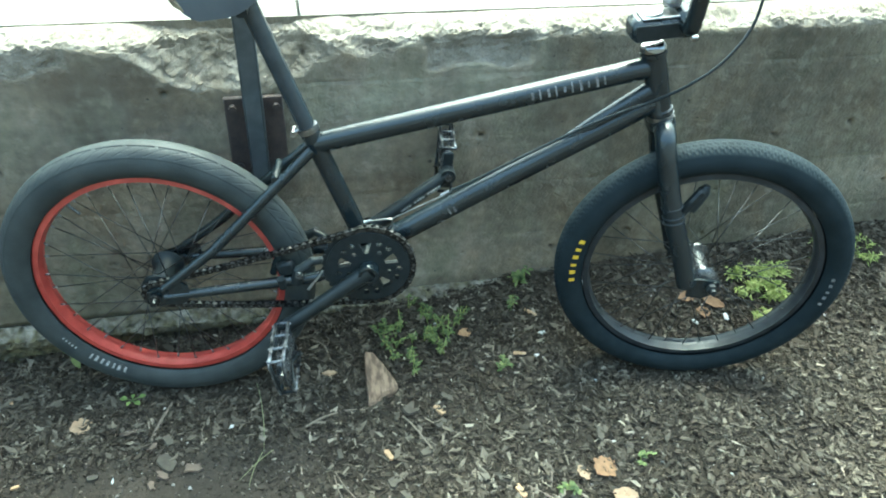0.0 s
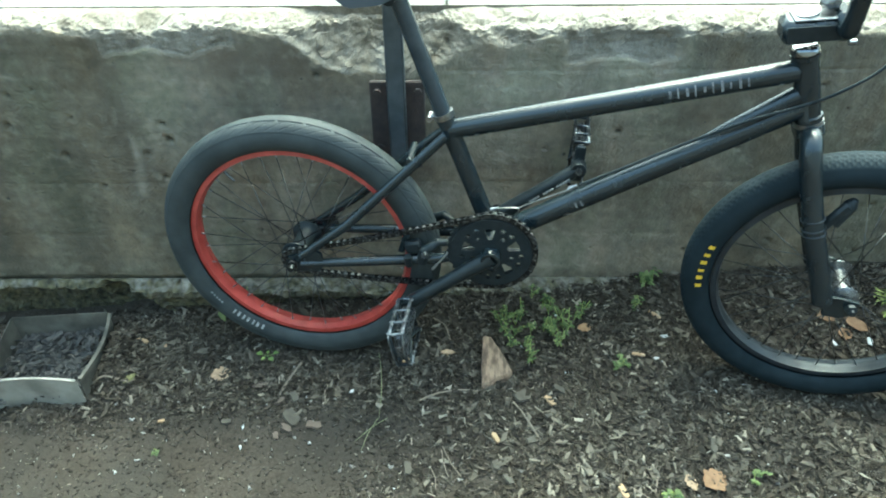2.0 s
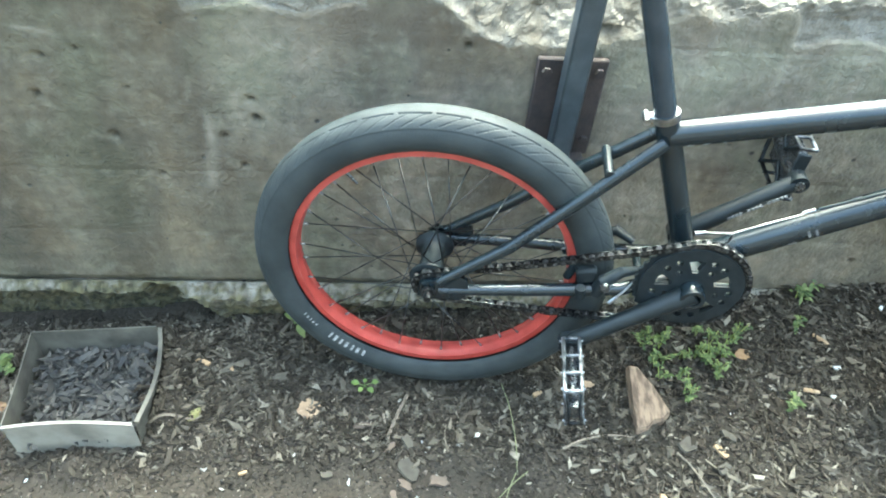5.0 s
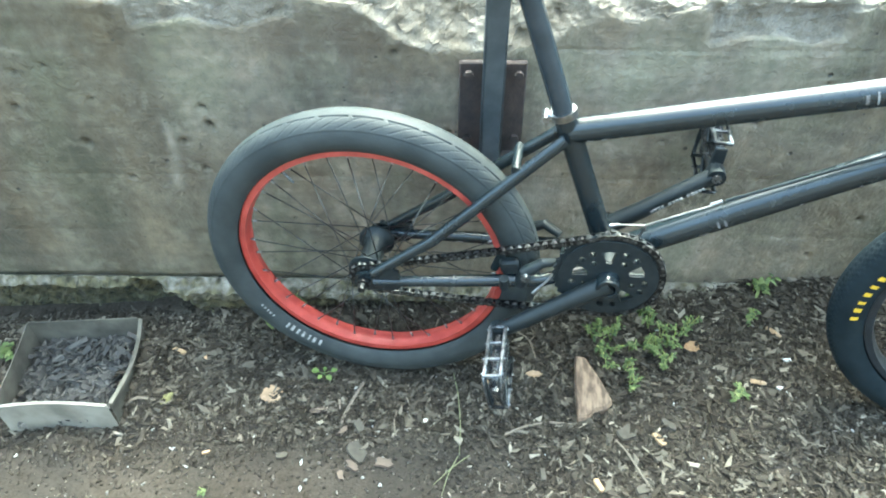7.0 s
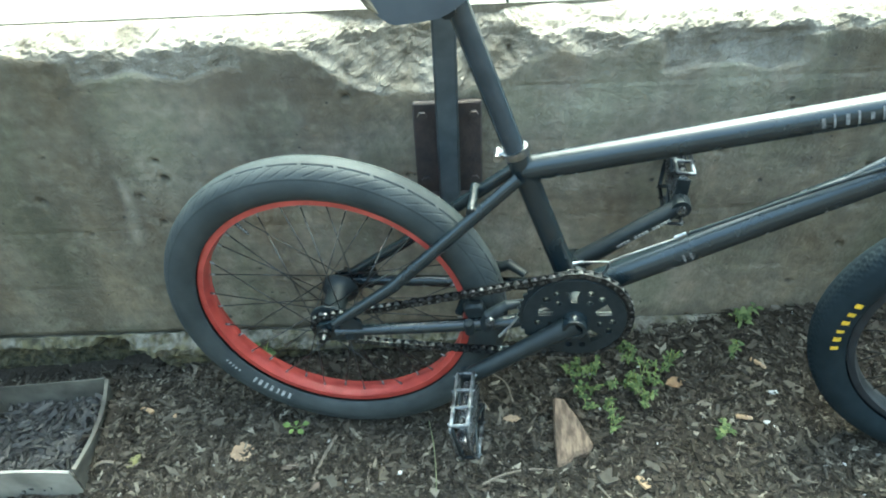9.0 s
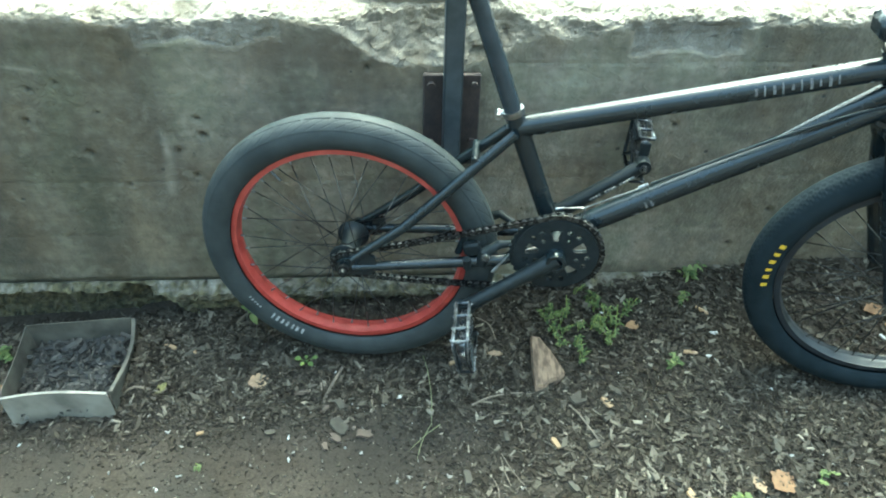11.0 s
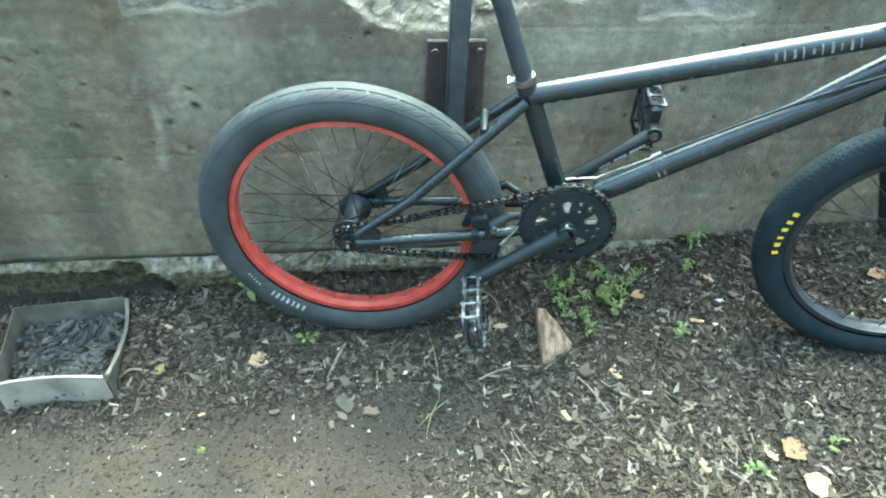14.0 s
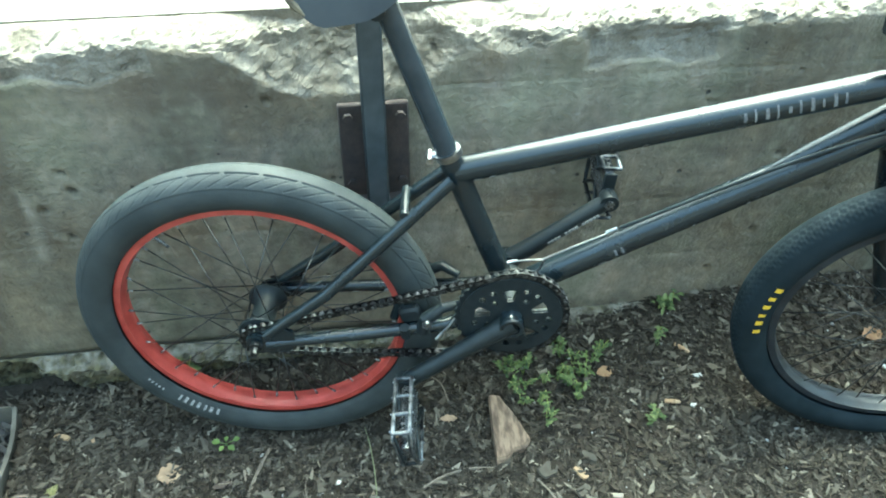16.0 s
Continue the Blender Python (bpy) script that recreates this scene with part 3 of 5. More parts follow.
    last = (len(ss) - 1) * nx
    for x in (xs[0], xs[-1]):
        verts += [(x, 0.056, 0.55), (x, 0.056, -0.6), (x, 0.050, -0.6), (x, 0.048, 0.03)]
        for vals in (spall, brown, moss, toned, drip, pit):
            vals += [0] * 4
    faces += [(last, last + nx - 1, n0 + 4, n0)] + [(n0 + k, n0 + 4 + k, n0 + 5 + k, n0 + 1 + k) for k in range(3)] + [(n0 + 3, n0 + 7, nx - 1, 0)]
    ob = raw_object("wall_retaining", verts, faces, CONCRETE, True)
    ob.data.polygons.foreach_set("use_smooth", [spall[f[0]] < 0.5 for f in faces])
    for nm, vals in (("spall", spall), ("brown", brown), ("moss", moss), ("toned", toned), ("drip", drip), ("pit", pit)):
        at = ob.data.attributes.new(nm, "FLOAT", "POINT")
        at.data.foreach_set("value", [max(0.0, min(1.0, float(q))) for q in vals])
    tagged(ob, "low weathered concrete retaining wall with a broken pale top edge", "wall", "", "structure")


build_wall()


def build_footing():
    """The strip below the cold joint: a crumbling mossy ledge, undercut to one side of a slanting gap and a proud block on the other."""
    xs = list(np.arange(-1.7, 0.6, 0.004))
    ledge = [("ledge", k / 13) for k in range(14)]
    face = [("face", z) for z in np.arange(0.024, -0.2, -0.005)]
    verts, moss, spall = [], [], []
    for kind, q in ledge + face:
        for x in xs:
            ragged = 0.010 * noise.noise(Vector((x * 13, 5, 1))) + 0.007 * noise.noise(Vector((x * 41, 5, 7)))
            z0 = 0.038 - 0.010 * q if kind == "ledge" else q
            proud = smooth01(-0.594, -0.568, x - 0.7 * (0.03 - z0) + 0.010 * noise.noise(Vector((x * 25, z0 * 25, 2))))
            gap = math.exp(-((x + 0.604 - 0.7 * (0.03 - z0)) / 0.026) ** 2)
            out = 0.030 * proud + 0.015 * (1 - proud) + 0.6 * ragged
            if kind == "ledge":
                v = Vector((x, out * q, 3))
                low = smooth01(0.25, 1.0, q)
                y = -out * q + 0.004 * noise.noise(v * 90)
                z = z0 + (0.0065 * facet(x, out * q, 45, 8.0, 1.6) + 0.0050 * noise.noise(v * 55) + 0.0030 * noise.noise(v * 140)) * smooth01(0.0, 0.25, q) - 0.004 * low
                y += 0.05 * gap * low
                z -= 0.022 * gap * low
                # moss on the ledge, plus the gap's shade put into the same colour
                moss_dark = (0.46 if proud > 0.5 else 0.80) + 1.1 * noise.noise(v * 48) + 0.9 * noise.noise(v * 120) + 0.25 * low + gap
                bare = 0.9
            else:
                v = Vector((x, q, 2))
                lip = (0.007 if proud > 0.5 else 0.021) + ragged
                under = smooth01(lip + 0.004, lip - 0.012, q)
                y = -out + under * (0.052 * (1 - proud) + 0.012 * proud) + 0.055 * gap * smooth01(0.034, 0.016, q)
                y += 0.006 * facet(x, q, 34, 8.0, 1.6) + 0.004 * facet(x, q, 85, 3.0, 1.8) + 0.003 * noise.noise(v * 110)
                z = q
                # moss on the face; undercut and gap shade is painted in with it
                moss_dark = 0.75 + 0.25 * under + 0.5 * noise.noise(v * 50) + gap
                bare = 0.4 * (1 - under)
            verts.append((x, min(y - 0.004, 0.085), z))
            moss.append(moss_dark)
            spall.append(bare)
    nx = len(xs)
    faces = [((j + 1) * nx + i, (j + 1) * nx + i + 1, j * nx + i + 1, j * nx + i) for j in range(len(ledge) + len(face) - 1) for i in range(nx - 1)]
    ob = raw_object("footing", verts, faces, CONCRETE, False)
    for nm, vals in (("spall", spall), ("moss", moss)):
        at = ob.data.attributes.new(nm, "FLOAT", "POINT")
        at.data.foreach_set("value", [max(0.0, min(1.0, float(q))) for q in vals])
    tagged(ob, "rough mossy concrete footing crumbling under the wall", "footing", "", "structure")


build_footing()


def build_pavement():
    """Concrete slabs behind the wall, level with its top."""
    bm = block((60, 40, 0.2), (0, 20.060, TOP - 0.14), (0, 0, 0), 0)
    ob = thing("pavement", bm, SLAB, "pale sunlit concrete pavement behind the wall", "pavement", "", "structure", False)
    me = mesh_of(block((1.196, 1.196, 0.05), (0, 0, 0), (0, 0, 0), 0.0015), SLAB, False)
    for k in range(-5, 6):
        for j in range(3):
            s = new("slab", me)
            s.parent = ob
            s.location = (0.13 + 0.6 + 1.2 * k, 0.0545 + 0.6 + 1.2 * j, TOP - 0.0315 + 0.002 * math.sin(3 * k + j))


build_pavement()
# unseen wall behind the camera, added to hold back low sky light
blocker = thing("sky_blocker", block((60, 0.3, 6.4), (0, -7.5, 2.2), (0, 0, 0), 0.01), BLOCKER, "unseen plain dark wall added to block low sky light", "wall", "", "structure", False)

# ---- railing on the face of the wall ----
def build_railing():
    r = holder("railing", "dark painted steel railing bolted to the wall face", "railing")
    part("post", block((0.032, 0.032, 1.35), (0.040, -0.030, 1.02), (0, 0, 0), 0.003), RAILPAINT, r)
    part("bottom_rail", block((12, 0.03, 0.016), (0, -0.030, 0.728), (0, 0, 0), 0.002), RAILPAINT, r)
    part("top_rail", block((12, 0.04, 0.016), (0, -0.030, 1.68), (0, 0, 0), 0.002), RAILPAINT, r)
    me = mesh_of(block((0.016, 0.016, 0.95), (0, 0, 0), (0, 0, 0), 0.002), RAILPAINT, False)
    for k in range(-24, 25):
        x = 0.042 + 0.13 * (k + 0.5)
        ob = new("baluster", me)
        ob.parent = r
        ob.location = (x, -0.030, 1.205)
    p = part("mounting_plate", block((0.100, 0.010, 0.165), (0.040, -0.008, 0.441), (0, 0, 0), 0.002), RUST, r, "rusted steel mounting plate")
    part("bracket", block((0.075, 0.022, 0.012), (0.045, -0.022, 0.357), (0, 0, 0), 0.002), RUST, r, "rusted lower lug")
    for x, z in ((0.004, 0.506), (0.078, 0.506), (0.004, 0.39), (0.078, 0.39)):
        part("bolt", lathe([(0.007, -0.006), (0.007, 0.0), (0.004, 0.002)], 6, (x, -0.015, z)), RUST, p)


build_railing()


# ---- the bicycle: local x forward, y to its left (the wall), z up from the rear tyre's foot ----
RW = 0.2665          # rear wheel's outer radius
BIKE = Matrix(((0.98898, 0.13641, -0.05760, -0.14353), (-0.13242, 0.98884, 0.06830, -0.14373),
               (0.06628, -0.05991, 0.99600, 0.25460), (0, 0, 0, 1))) @ Matrix.Translation((0, 0, -RW))


def b(x, n, z):
    """A point of the bicycle: along, out to the drive side, height over the rear axle."""
    return Vector((x, -n, z + RW))


def tyre_mesh(R, r, kind):
    """A tyre as a deep ring with its tread cut in; open towards the rim."""
    na = 1632 if kind == "slash" else 1152
    cs = [-140 + 6 * k for k in range(12)] + [-68 + 2.0 * k for k in range(69)] + [74 + 6 * k for k in range(12)] if kind == "slash" else [-140 + 280 * k / 43 for k in range(44)]
    nc = len(cs)
    verts, faces = [], []
    for i in range(na):
        a = 2 * math.pi * i / na
        for j in range(nc):
            c = radians(cs[j])
            rr, d = r, abs(math.degrees(c))
            if kind == "slash":
                u = ((i + (0 if c > 0 else 24)) % 48) / 48
                w = (d - 17) / 40.0
                if 0 <= w < 0.09 and u < 0.86:
                    rr -= 0.0028
                elif 0.14 < w < 0.95 and (2 * (u - 0.8 * w)) % 1.0 < 0.065:
                    rr -= 0.0016
            elif d < 44:
                k = (i + (4 if int(d / 9) % 2 else 0)) % 8
                if k < 3 or d % 9 < 2.2:
                    rr -= 0.0017
            sq = 1.0 - 0.05 * math.cos(c * 2) ** 2
            rad = R + rr * math.cos(c) * sq
            verts.append((rad * math.cos(a), rr * math.sin(c) * (0.97 if d > 60 else 1.0), rad * math.sin(a)))
    for i in range(na):
        for j in range(nc - 1):
            p, q = i * nc + j, ((i + 1) % na) * nc + j
            faces.append((p, p + 1, q + 1, q))
    return verts, faces


def rim_bm(r_out, depth, half):
    """Box-section rim with hooked edges and a dished inner face."""
    prof = [(r_out - 0.008, -half + 0.004), (r_out, -half + 0.003), (r_out, -half), (r_out - 0.010, -half - 0.0012), (r_out - depth * 0.75, -half + 0.002),
            (r_out - depth, -half * 0.45), (r_out - depth - 0.001, 0), (r_out - depth, half * 0.45), (r_out - depth * 0.75, half - 0.002),
            (r_out - 0.010, half + 0.0012), (r_out, half), (r_out, half - 0.003), (r_out - 0.008, half - 0.004)]
    bm = bmesh.new()
    seg = 128
    rings = []
    for k in range(seg):
        a = 2 * math.pi * k / seg
        rings.append([bm.verts.new((r * math.cos(a), h, r * math.sin(a))) for r, h in prof])
    for k in range(seg):
        p, q = rings[k], rings[(k + 1) % seg]
        for i in range(len(prof)):
            j = (i + 1) % len(prof)
            bm.faces.new((p[i], p[j], q[j], q[i]))
    return bm


SPOKE_ME = mesh_of(lathe([(0.00085, 0), (0.00085, 1)], 6, axis="z"), SPOKE)
NIPPLE_ME = mesh_of(lathe([(0.0019, 0), (0.0019, 0.005), (0.0012, 0.009)], 6, axis="z"), CHROME)


def wheel(name, label, bike, centre, turn, R, r, kind, rim_material, rubber, rim_r, hub_profile, flange, nipples, phase):
    w = holder(name, label, "", bike)
    w.matrix_local = Matrix.Translation(centre) @ turn
    v, f = tyre_mesh(R, r, kind)
    ty = raw_object("tyre", v, f, rubber, True)
    ty.parent = w
    rim = part("rim", rim_bm(rim_r, 0.0130, 0.0150), rim_material, w)
    part("hub", lathe(hub_profile, 32), MATTE if nipples else HUBMETAL, w)
    inner = rim_r - 0.0125
    for k in range(36):
        side = -1 if k % 2 else 1
        pair = k // 2
        lead = 1 if pair % 2 else -1
        ar = 2 * math.pi * (k + phase) / 36
        ah = ar + lead * radians(62)
        p = Vector((flange[0] * math.cos(ah), side * flange[1], flange[0] * math.sin(ah)))
        q = Vector((inner * math.cos(ar), side * 0.003, inner * math.sin(ar)))
        d = q - p
        m = Matrix.Translation(p) @ d.to_track_quat("Z", "Y").to_matrix().to_4x4()
        s = new("spoke", SPOKE_ME)
        s.parent = w
        s.matrix_local = m @ Matrix.Diagonal((1, 1, d.length, 1))
        if nipples:
            s = new("nipple", NIPPLE_ME)
            s.parent = w
            s.matrix_local = Matrix.Translation(q) @ (-d).to_track_quat("Z", "Y").to_matrix().to_4x4()
    return w, ty, rim


def sidewall_bars(name, parent, material, R, r, a0, a1, count, lo, hi, label, skip=()):
    """Printed lettering on the tyre's drive-side wall, as plain bars."""
    bm = bmesh.new()
    for k in range(count):
        if k in skip:
            continue
        s0 = a0 + (a1 - a0) * (k + 0.12) / count
        s1 = a0 + (a1 - a0) * (k + (0.52, 0.60, 0.46, 0.56)[k % 4]) / count
        grid = []
        for i in range(4):
            a = s0 + (s1 - s0) * i / 3
            row = []
            for j in range(4):
                c = radians(lo + (hi - lo) * j / 3)
                rad = R + (r + 0.0004) * math.cos(c) * (1 - 0.05 * math.cos(2 * c) ** 2)
                row.append(bm.verts.new((rad * math.cos(a), -(r + 0.0006) * math.sin(c), rad * math.sin(a))))
            grid.append(row)
        for i in range(3):
            for j in range(3):
                bm.faces.new((grid[i][j], grid[i + 1][j], grid[i + 1][j + 1], grid[i][j + 1]))
    return part(name, bm, material, parent, label)


def pedal(parent, at, out, along, label, hs=0.044):
    """Platform pedal: axle to the side 'out', platform turned along 'along' (x, z)."""
    ex = Vector((along[0], 0, along[1])).normalized()
    ey = Vector((0, -out, 0))
    ez = ex.cross(ey) if out < 0 else ey.cross(ex)
    m = Matrix((( ex.x, ey.x, ez.x, at.x), (ex.y, ey.y, ez.y, at.y), (ex.z, ey.z, ez.z, at.z), (0, 0, 0, 1)))

    def put(name, bm, material, under=parent, lab=""):
        bmesh.ops.transform(bm, matrix=m, verts=bm.verts)
        return part(name, bm, material, under, lab)
    L, T = 0.098, 0.027
    bm = bmesh.new()
    block((hs * 1.6, 0.004, T * 0.7), (0, 0.015, 0), (0, 0, 0), 0.0015, bm)
    for sz in (-1, 1):                                   # curved outer end
        sweep(catmull([Vector((-hs, 0.106, sz * T * 0.42)), Vector((-hs * 0.7, 0.113, sz * T * 0.36)), Vector((0.0, 0.116, sz * T * 0.30)), Vector((hs * 0.7, 0.113, sz * T * 0.36)),
                       Vector((hs, 0.106, sz * T * 0.42))], 5), 0.0026, 8, bm)
        for sx in (-1, 1):
            sweep([Vector((sx * (hs - 0.002), 0.02, sz * T * 0.40)), Vector((sx * 0.012, 0.062, sz * T * 0.30)), Vector((sx * (hs - 0.002), 0.104, sz * T * 0.40))], 0.0028, 8, bm)
    cage = put("pedal", bm, MATTE, parent, label)
    put("outer_edge", sweep(catmull([Vector((-hs, 0.108, T * 0.46)), Vector((-hs * 0.6, 0.116, T * 0.42)), Vector((0.0, 0.119, T * 0.36)), Vector((hs * 0.7, 0.116, T * 0.42)), Vector((hs, 0.106, T * 0.46))], 5), 0.0017, 8), SILVER if out > 0 else WORN, cage)
    put("inner_edge", sweep(catmull([Vector((-hs, 0.020, -T * 0.46)), Vector((-hs, 0.106, -T * 0.46)), Vector((-hs * 0.5, 0.118, -T * 0.42)), Vector((hs * 0.5, 0.119, -T * 0.40)), Vector((hs, 0.104, -T * 0.44))], 5), 0.0016, 8), SILVER if out > 0 else WORN, cage)
    for sx in (-1, 1):                                   # ladder sides
        bm = bmesh.new()
        for sz in (-1, 1):
            block((0.006, L, 0.0055), (sx * hs, 0.062, sz * (T / 2 - 0.002)), (0, 0, 0), 0.0015, bm)
        for y in (0.015, 0.046, 0.077, 0.108):
            block((0.005, 0.0055, T), (sx * hs, y, 0), (0, 0, 0), 0.0015, bm)
        put("side_rail", bm, SILVER if out > 0 and sx < 0 else WORN, cage)
    bm = lathe([(0.012, 0.012), (0.0125, 0.03), (0.0125, 0.09), (0.010, 0.114)], 16)
    block((hs * 1.6, 0.088, 0.013), (0.002, 0.062, 0), (0, 0, 0), 0.004, bm)
    put("pedal_body", bm, HUBMETAL, cage)
    put("pedal_axle", lathe([(0.007, -0.014), (0.007, 0.016)], 12), HUBMETAL, cage)
    for sx in (-1, 1):
        for sz in (-1, 1):
            for y in (0.02, 0.048, 0.076, 0.104):
                put("pin", lathe([(0.0013, 0), (0.0013, sz * 0.003)], 6, (sx * hs, y, sz * T / 2), axis="z"), CHROME if out > 0 else MATTE, cage)
    return cage


def build_bicycle():
    bike = holder("bicycle", "black bmx bicycle with red rear rim beside a concrete wall", "bicycle")
    bike.matrix_world = BIKE

    # frame
    def tube(name, pts, r, lab="", seg=28, material=BLACK):
        return part(name, sweep(pts, r, seg), material, bike, lab)
    bb = b(0.363, 0, 0.031)
    tube("seat_tube", [bb, b(0.2875, 0, 0.272)], 0.0155)
    tt = tube("top_tube", [b(0.296, 0, 0.246), b(0.815, 0, 0.3465)], 0.0168, "black top tube with worn grey lettering")
    tube("down_tube", [b(0.372, 0, 0.040), b(0.60, 0, 0.165), b(0.74, 0, 0.239), b(0.838, 0, 0.291)], [0.0185, 0.0185, 0.018, 0.0165])
    tube("gusset", [b(0.655, 0, 0.203), b(0.735, 0, 0.252), b(0.825, 0, 0.308)], [0.005, 0.0125, 0.0160])
    part("head_tube", sweep([b(0.8457, 0, 0.268), b(0.844, 0, 0.276), b(0.843, 0, 0.278), b(0.8215, 0, 0.366), b(0.821, 0, 0.368), b(0.8195, 0, 0.374)],
                            [0.0205, 0.0205, 0.0185, 0.0185, 0.0205, 0.0205], 28), BLACK, bike)
    part("bottom_bracket", lathe([(0.018, -0.036), (0.0225, -0.034), (0.0225, 0.034), (0.018, 0.036)], 28, bb), MATTE, bike)
    for s in (1, -1):
        tube("seatstay", [b(0.292, s * 0.016, 0.243), b(0.20, s * 0.034, 0.162), b(0.11, s * 0.049, 0.082), b(0.016, s * 0.056, 0.014)], [0.0085, 0.0088, 0.0088, 0.0075])
        tube("chainstay", [b(0.345, s * 0.026, 0.025), b(0.27, s * 0.041, 0.010), b(0.15, s * 0.050, 0.005), b(0.015, s * 0.057, -0.002)], [0.0098, 0.0098, 0.0092, 0.0075])
        loop = [(-0.016, -0.012), (0.0, -0.018), (0.045, -0.016), (0.058, -0.004), (0.056, 0.022), (0.04, 0.034), (0.012, 0.02), (-0.012, 0.012)]
        part("dropout", plate([loop], 0.006, lambda u, v, w, s=s: b(u, s * 0.057 - 0.003 + w, v)), BLACK, bike)
    tube("bridge", [b(0.228, 0.030, 0.199), b(0.228, -0.030, 0.199)], 0.0065, "", 14)
    tube("chainstay_bridge", [b(0.30, 0.035, 0.012), b(0.30, -0.035, 0.012)], 0.0065, "", 14)
    clamp = part("seat_clamp", sweep([b(0.2890, 0, 0.268), b(0.2862, 0, 0.277)], 0.0172, 28), CHROME, bike, "chrome seat clamp collar")
    part("clamp_bolt", sweep([b(0.264, 0.011, 0.268), b(0.264, -0.011, 0.268)], 0.0048, 12), CHROME, clamp)
    part("clamp_ear", block((0.010, 0.014, 0.008), b(0.270, 0, 0.2695), (0, -16, 0), 0.002), CHROME, clamp)
    tube("seatpost", [b(0.290, 0, 0.262), b(0.2185, 0, 0.502)], 0.0138, "blue-grey seatpost", material=POSTGREY)

    # worn lettering on the top tube, as plain bars
    bm = bmesh.new()
    ax = (b(0.815, 0, 0.3475) - b(0.296, 0, 0.247)).normalized()
    up = Vector((0, -1, 0)).cross(ax)
    for k, h in enumerate((0.7, 1, 0.8, 1, 0.5, 1, 1, 0.6, 1, 0.8)):
        s = 0.345 + 0.0125 * k
        w = 0.0024 if k % 2 else 0.0040
        rows = []
        for a0 in (-0.5, -0.15, 0.2, 0.5):
            a = 0.12 + a0 * h
            o = b(0.296, 0, 0.247) + (Vector((0, -1, 0)) * math.cos(a) + up * math.sin(a)) * 0.01745
            rows.append([bm.verts.new(o + ax * s), bm.verts.new(o + ax * (s + w))])
        for p, q in zip(rows, rows[1:]):
            bm.faces.new((p[0], p[1], q[1], q[0]))
    part("lettering", bm, GREYPRINT, tt, "worn pale grey lettering")

    # saddle: nose up, with a smooth skirt
    bm = bmesh.new()
    rings = []
    edge = []
    for i in range(31):
        t = i / 30
        x = 0.100 + 0.266 * t
        half = 0.021 + 0.036 * (1 - smooth01(0.15, 0.8, t))
        end = math.sqrt(max(0.0, 1 - (2 * t - 1) ** 6)) * 0.995 + 0.005
        half *= 0.45 + 0.55 * end
        zb = 0.467 + 0.085 * smooth01(0.27, -0.04, t) + 0.085 * smooth01(0.40, 0.92, t)
        zt = max(zb + 0.004, 0.560 + 0.050 * t - 0.03 * (1 - end))
        edge.append(b(x, half * 0.985, zb + 0.003))
        ring = []
        for k in range(17):
            a = math.pi * k / 16
            c, s = math.cos(a), math.sin(a)
            ring.append(bm.verts.new(b(x, half * math.copysign(abs(c) ** 0.75, c), zb + (zt - zb) * abs(s) ** 0.8)))
        for f in (-0.85, 0.0, 0.85):
            ring.append(bm.verts.new(b(x, half * f, zb + min(0.012, (zt - zb) * 0.3))))
        rings.append(ring)
    for p, q in zip(rings, rings[1:]):
        for k in range(20):
            bm.faces.new((p[k], p[(k + 1) % 20], q[(k + 1) % 20], q[k]))
    bm.faces.new(rings[0])
    bm.faces.new(rings[-1])
    sad = part("saddle", bm, VINYL, bike, "dark scuffed saddle with a worn tail edge")
    part("worn_edge", sweep(edge[2:7], [0.0010, 0.0042, 0.0030, 0.0046, 0.0012], 7), SCUFF, sad, "tan patch where the cover is worn through")
    part("saddle_bolt", sweep([b(0.222, 0.030, 0.470), b(0.222, -0.030, 0.470)], 0.0095, 14), MATTE, sad)

    # stem, headset and bars
    part("headset_cup", sweep([b(0.8190, 0, 0.376), b(0.8178, 0, 0.381), b(0.8170, 0, 0.385)], [0.0200, 0.0195, 0.0165], 28), POLISH, bike, "chrome headset cup")
    part("lower_cup", sweep([b(0.8475, 0, 0.260), b(0.8457, 0, 0.268)], [0.021, 0.0213], 28), CHROME, bike, "chrome lower headset ring")
    bm = block((0.050, 0.048, 0.034), b(0.803, 0, 0.410), (0, -4, 0), 0.008)
    block((0.040, 0.044, 0.030), b(0.836, 0, 0.414), (0, -4, 0), 0.006, bm)
    block((0.024, 0.052, 0.040), b(0.858, 0, 0.419), (0, -4, 0), 0.006, bm)
    stem = part("stem", bm, BLACK, bike, "black stem with a brighter top")
    # thin chrome sheet makes the top brighter than the sides
    part("top_plate", block((0.062, 0.040, 0.003), b(0.822, 0, 0.4295), (0, -4, 0), 0.001), CHROME, stem)
    for s in (1, -1):
        part("stem_side", block((0.072, 0.003, 0.023), b(0.818, s * 0.0245, 0.411), (0, -4, 0), 0.001), MATTE, stem)
    part("top_cap", sweep([b(0.8105, 0, 0.426), b(0.8095, 0, 0.433)], [0.017, 0.015], 24), CHROME, stem)
    for z in (0.400, 0.436):
        for s in (0.016, -0.016):
            part("stem_bolt", lathe([(0.0045, 0), (0.0045, 0.01)], 10, b(0.868, s, z - 0.004), axis="x"), CHROME, stem)
    pts = [b(0.856, 0.0, 0.420), b(0.856, 0.028, 0.420), b(0.855, 0.045, 0.424), b(0.854, 0.054, 0.442), b(0.854, 0.068, 0.485), b(0.862, 0.110, 0.590),
           b(0.864, 0.140, 0.628), b(0.852, 0.21, 0.642), b(0.83, 0.34, 0.647)]
    for s in (1, -1):
        half = [Vector((p.x, s * p.y, p.z)) for p in pts]
        part("handlebar", sweep(catmull(half, 6), 0.0125, 16), BLACK, bike)
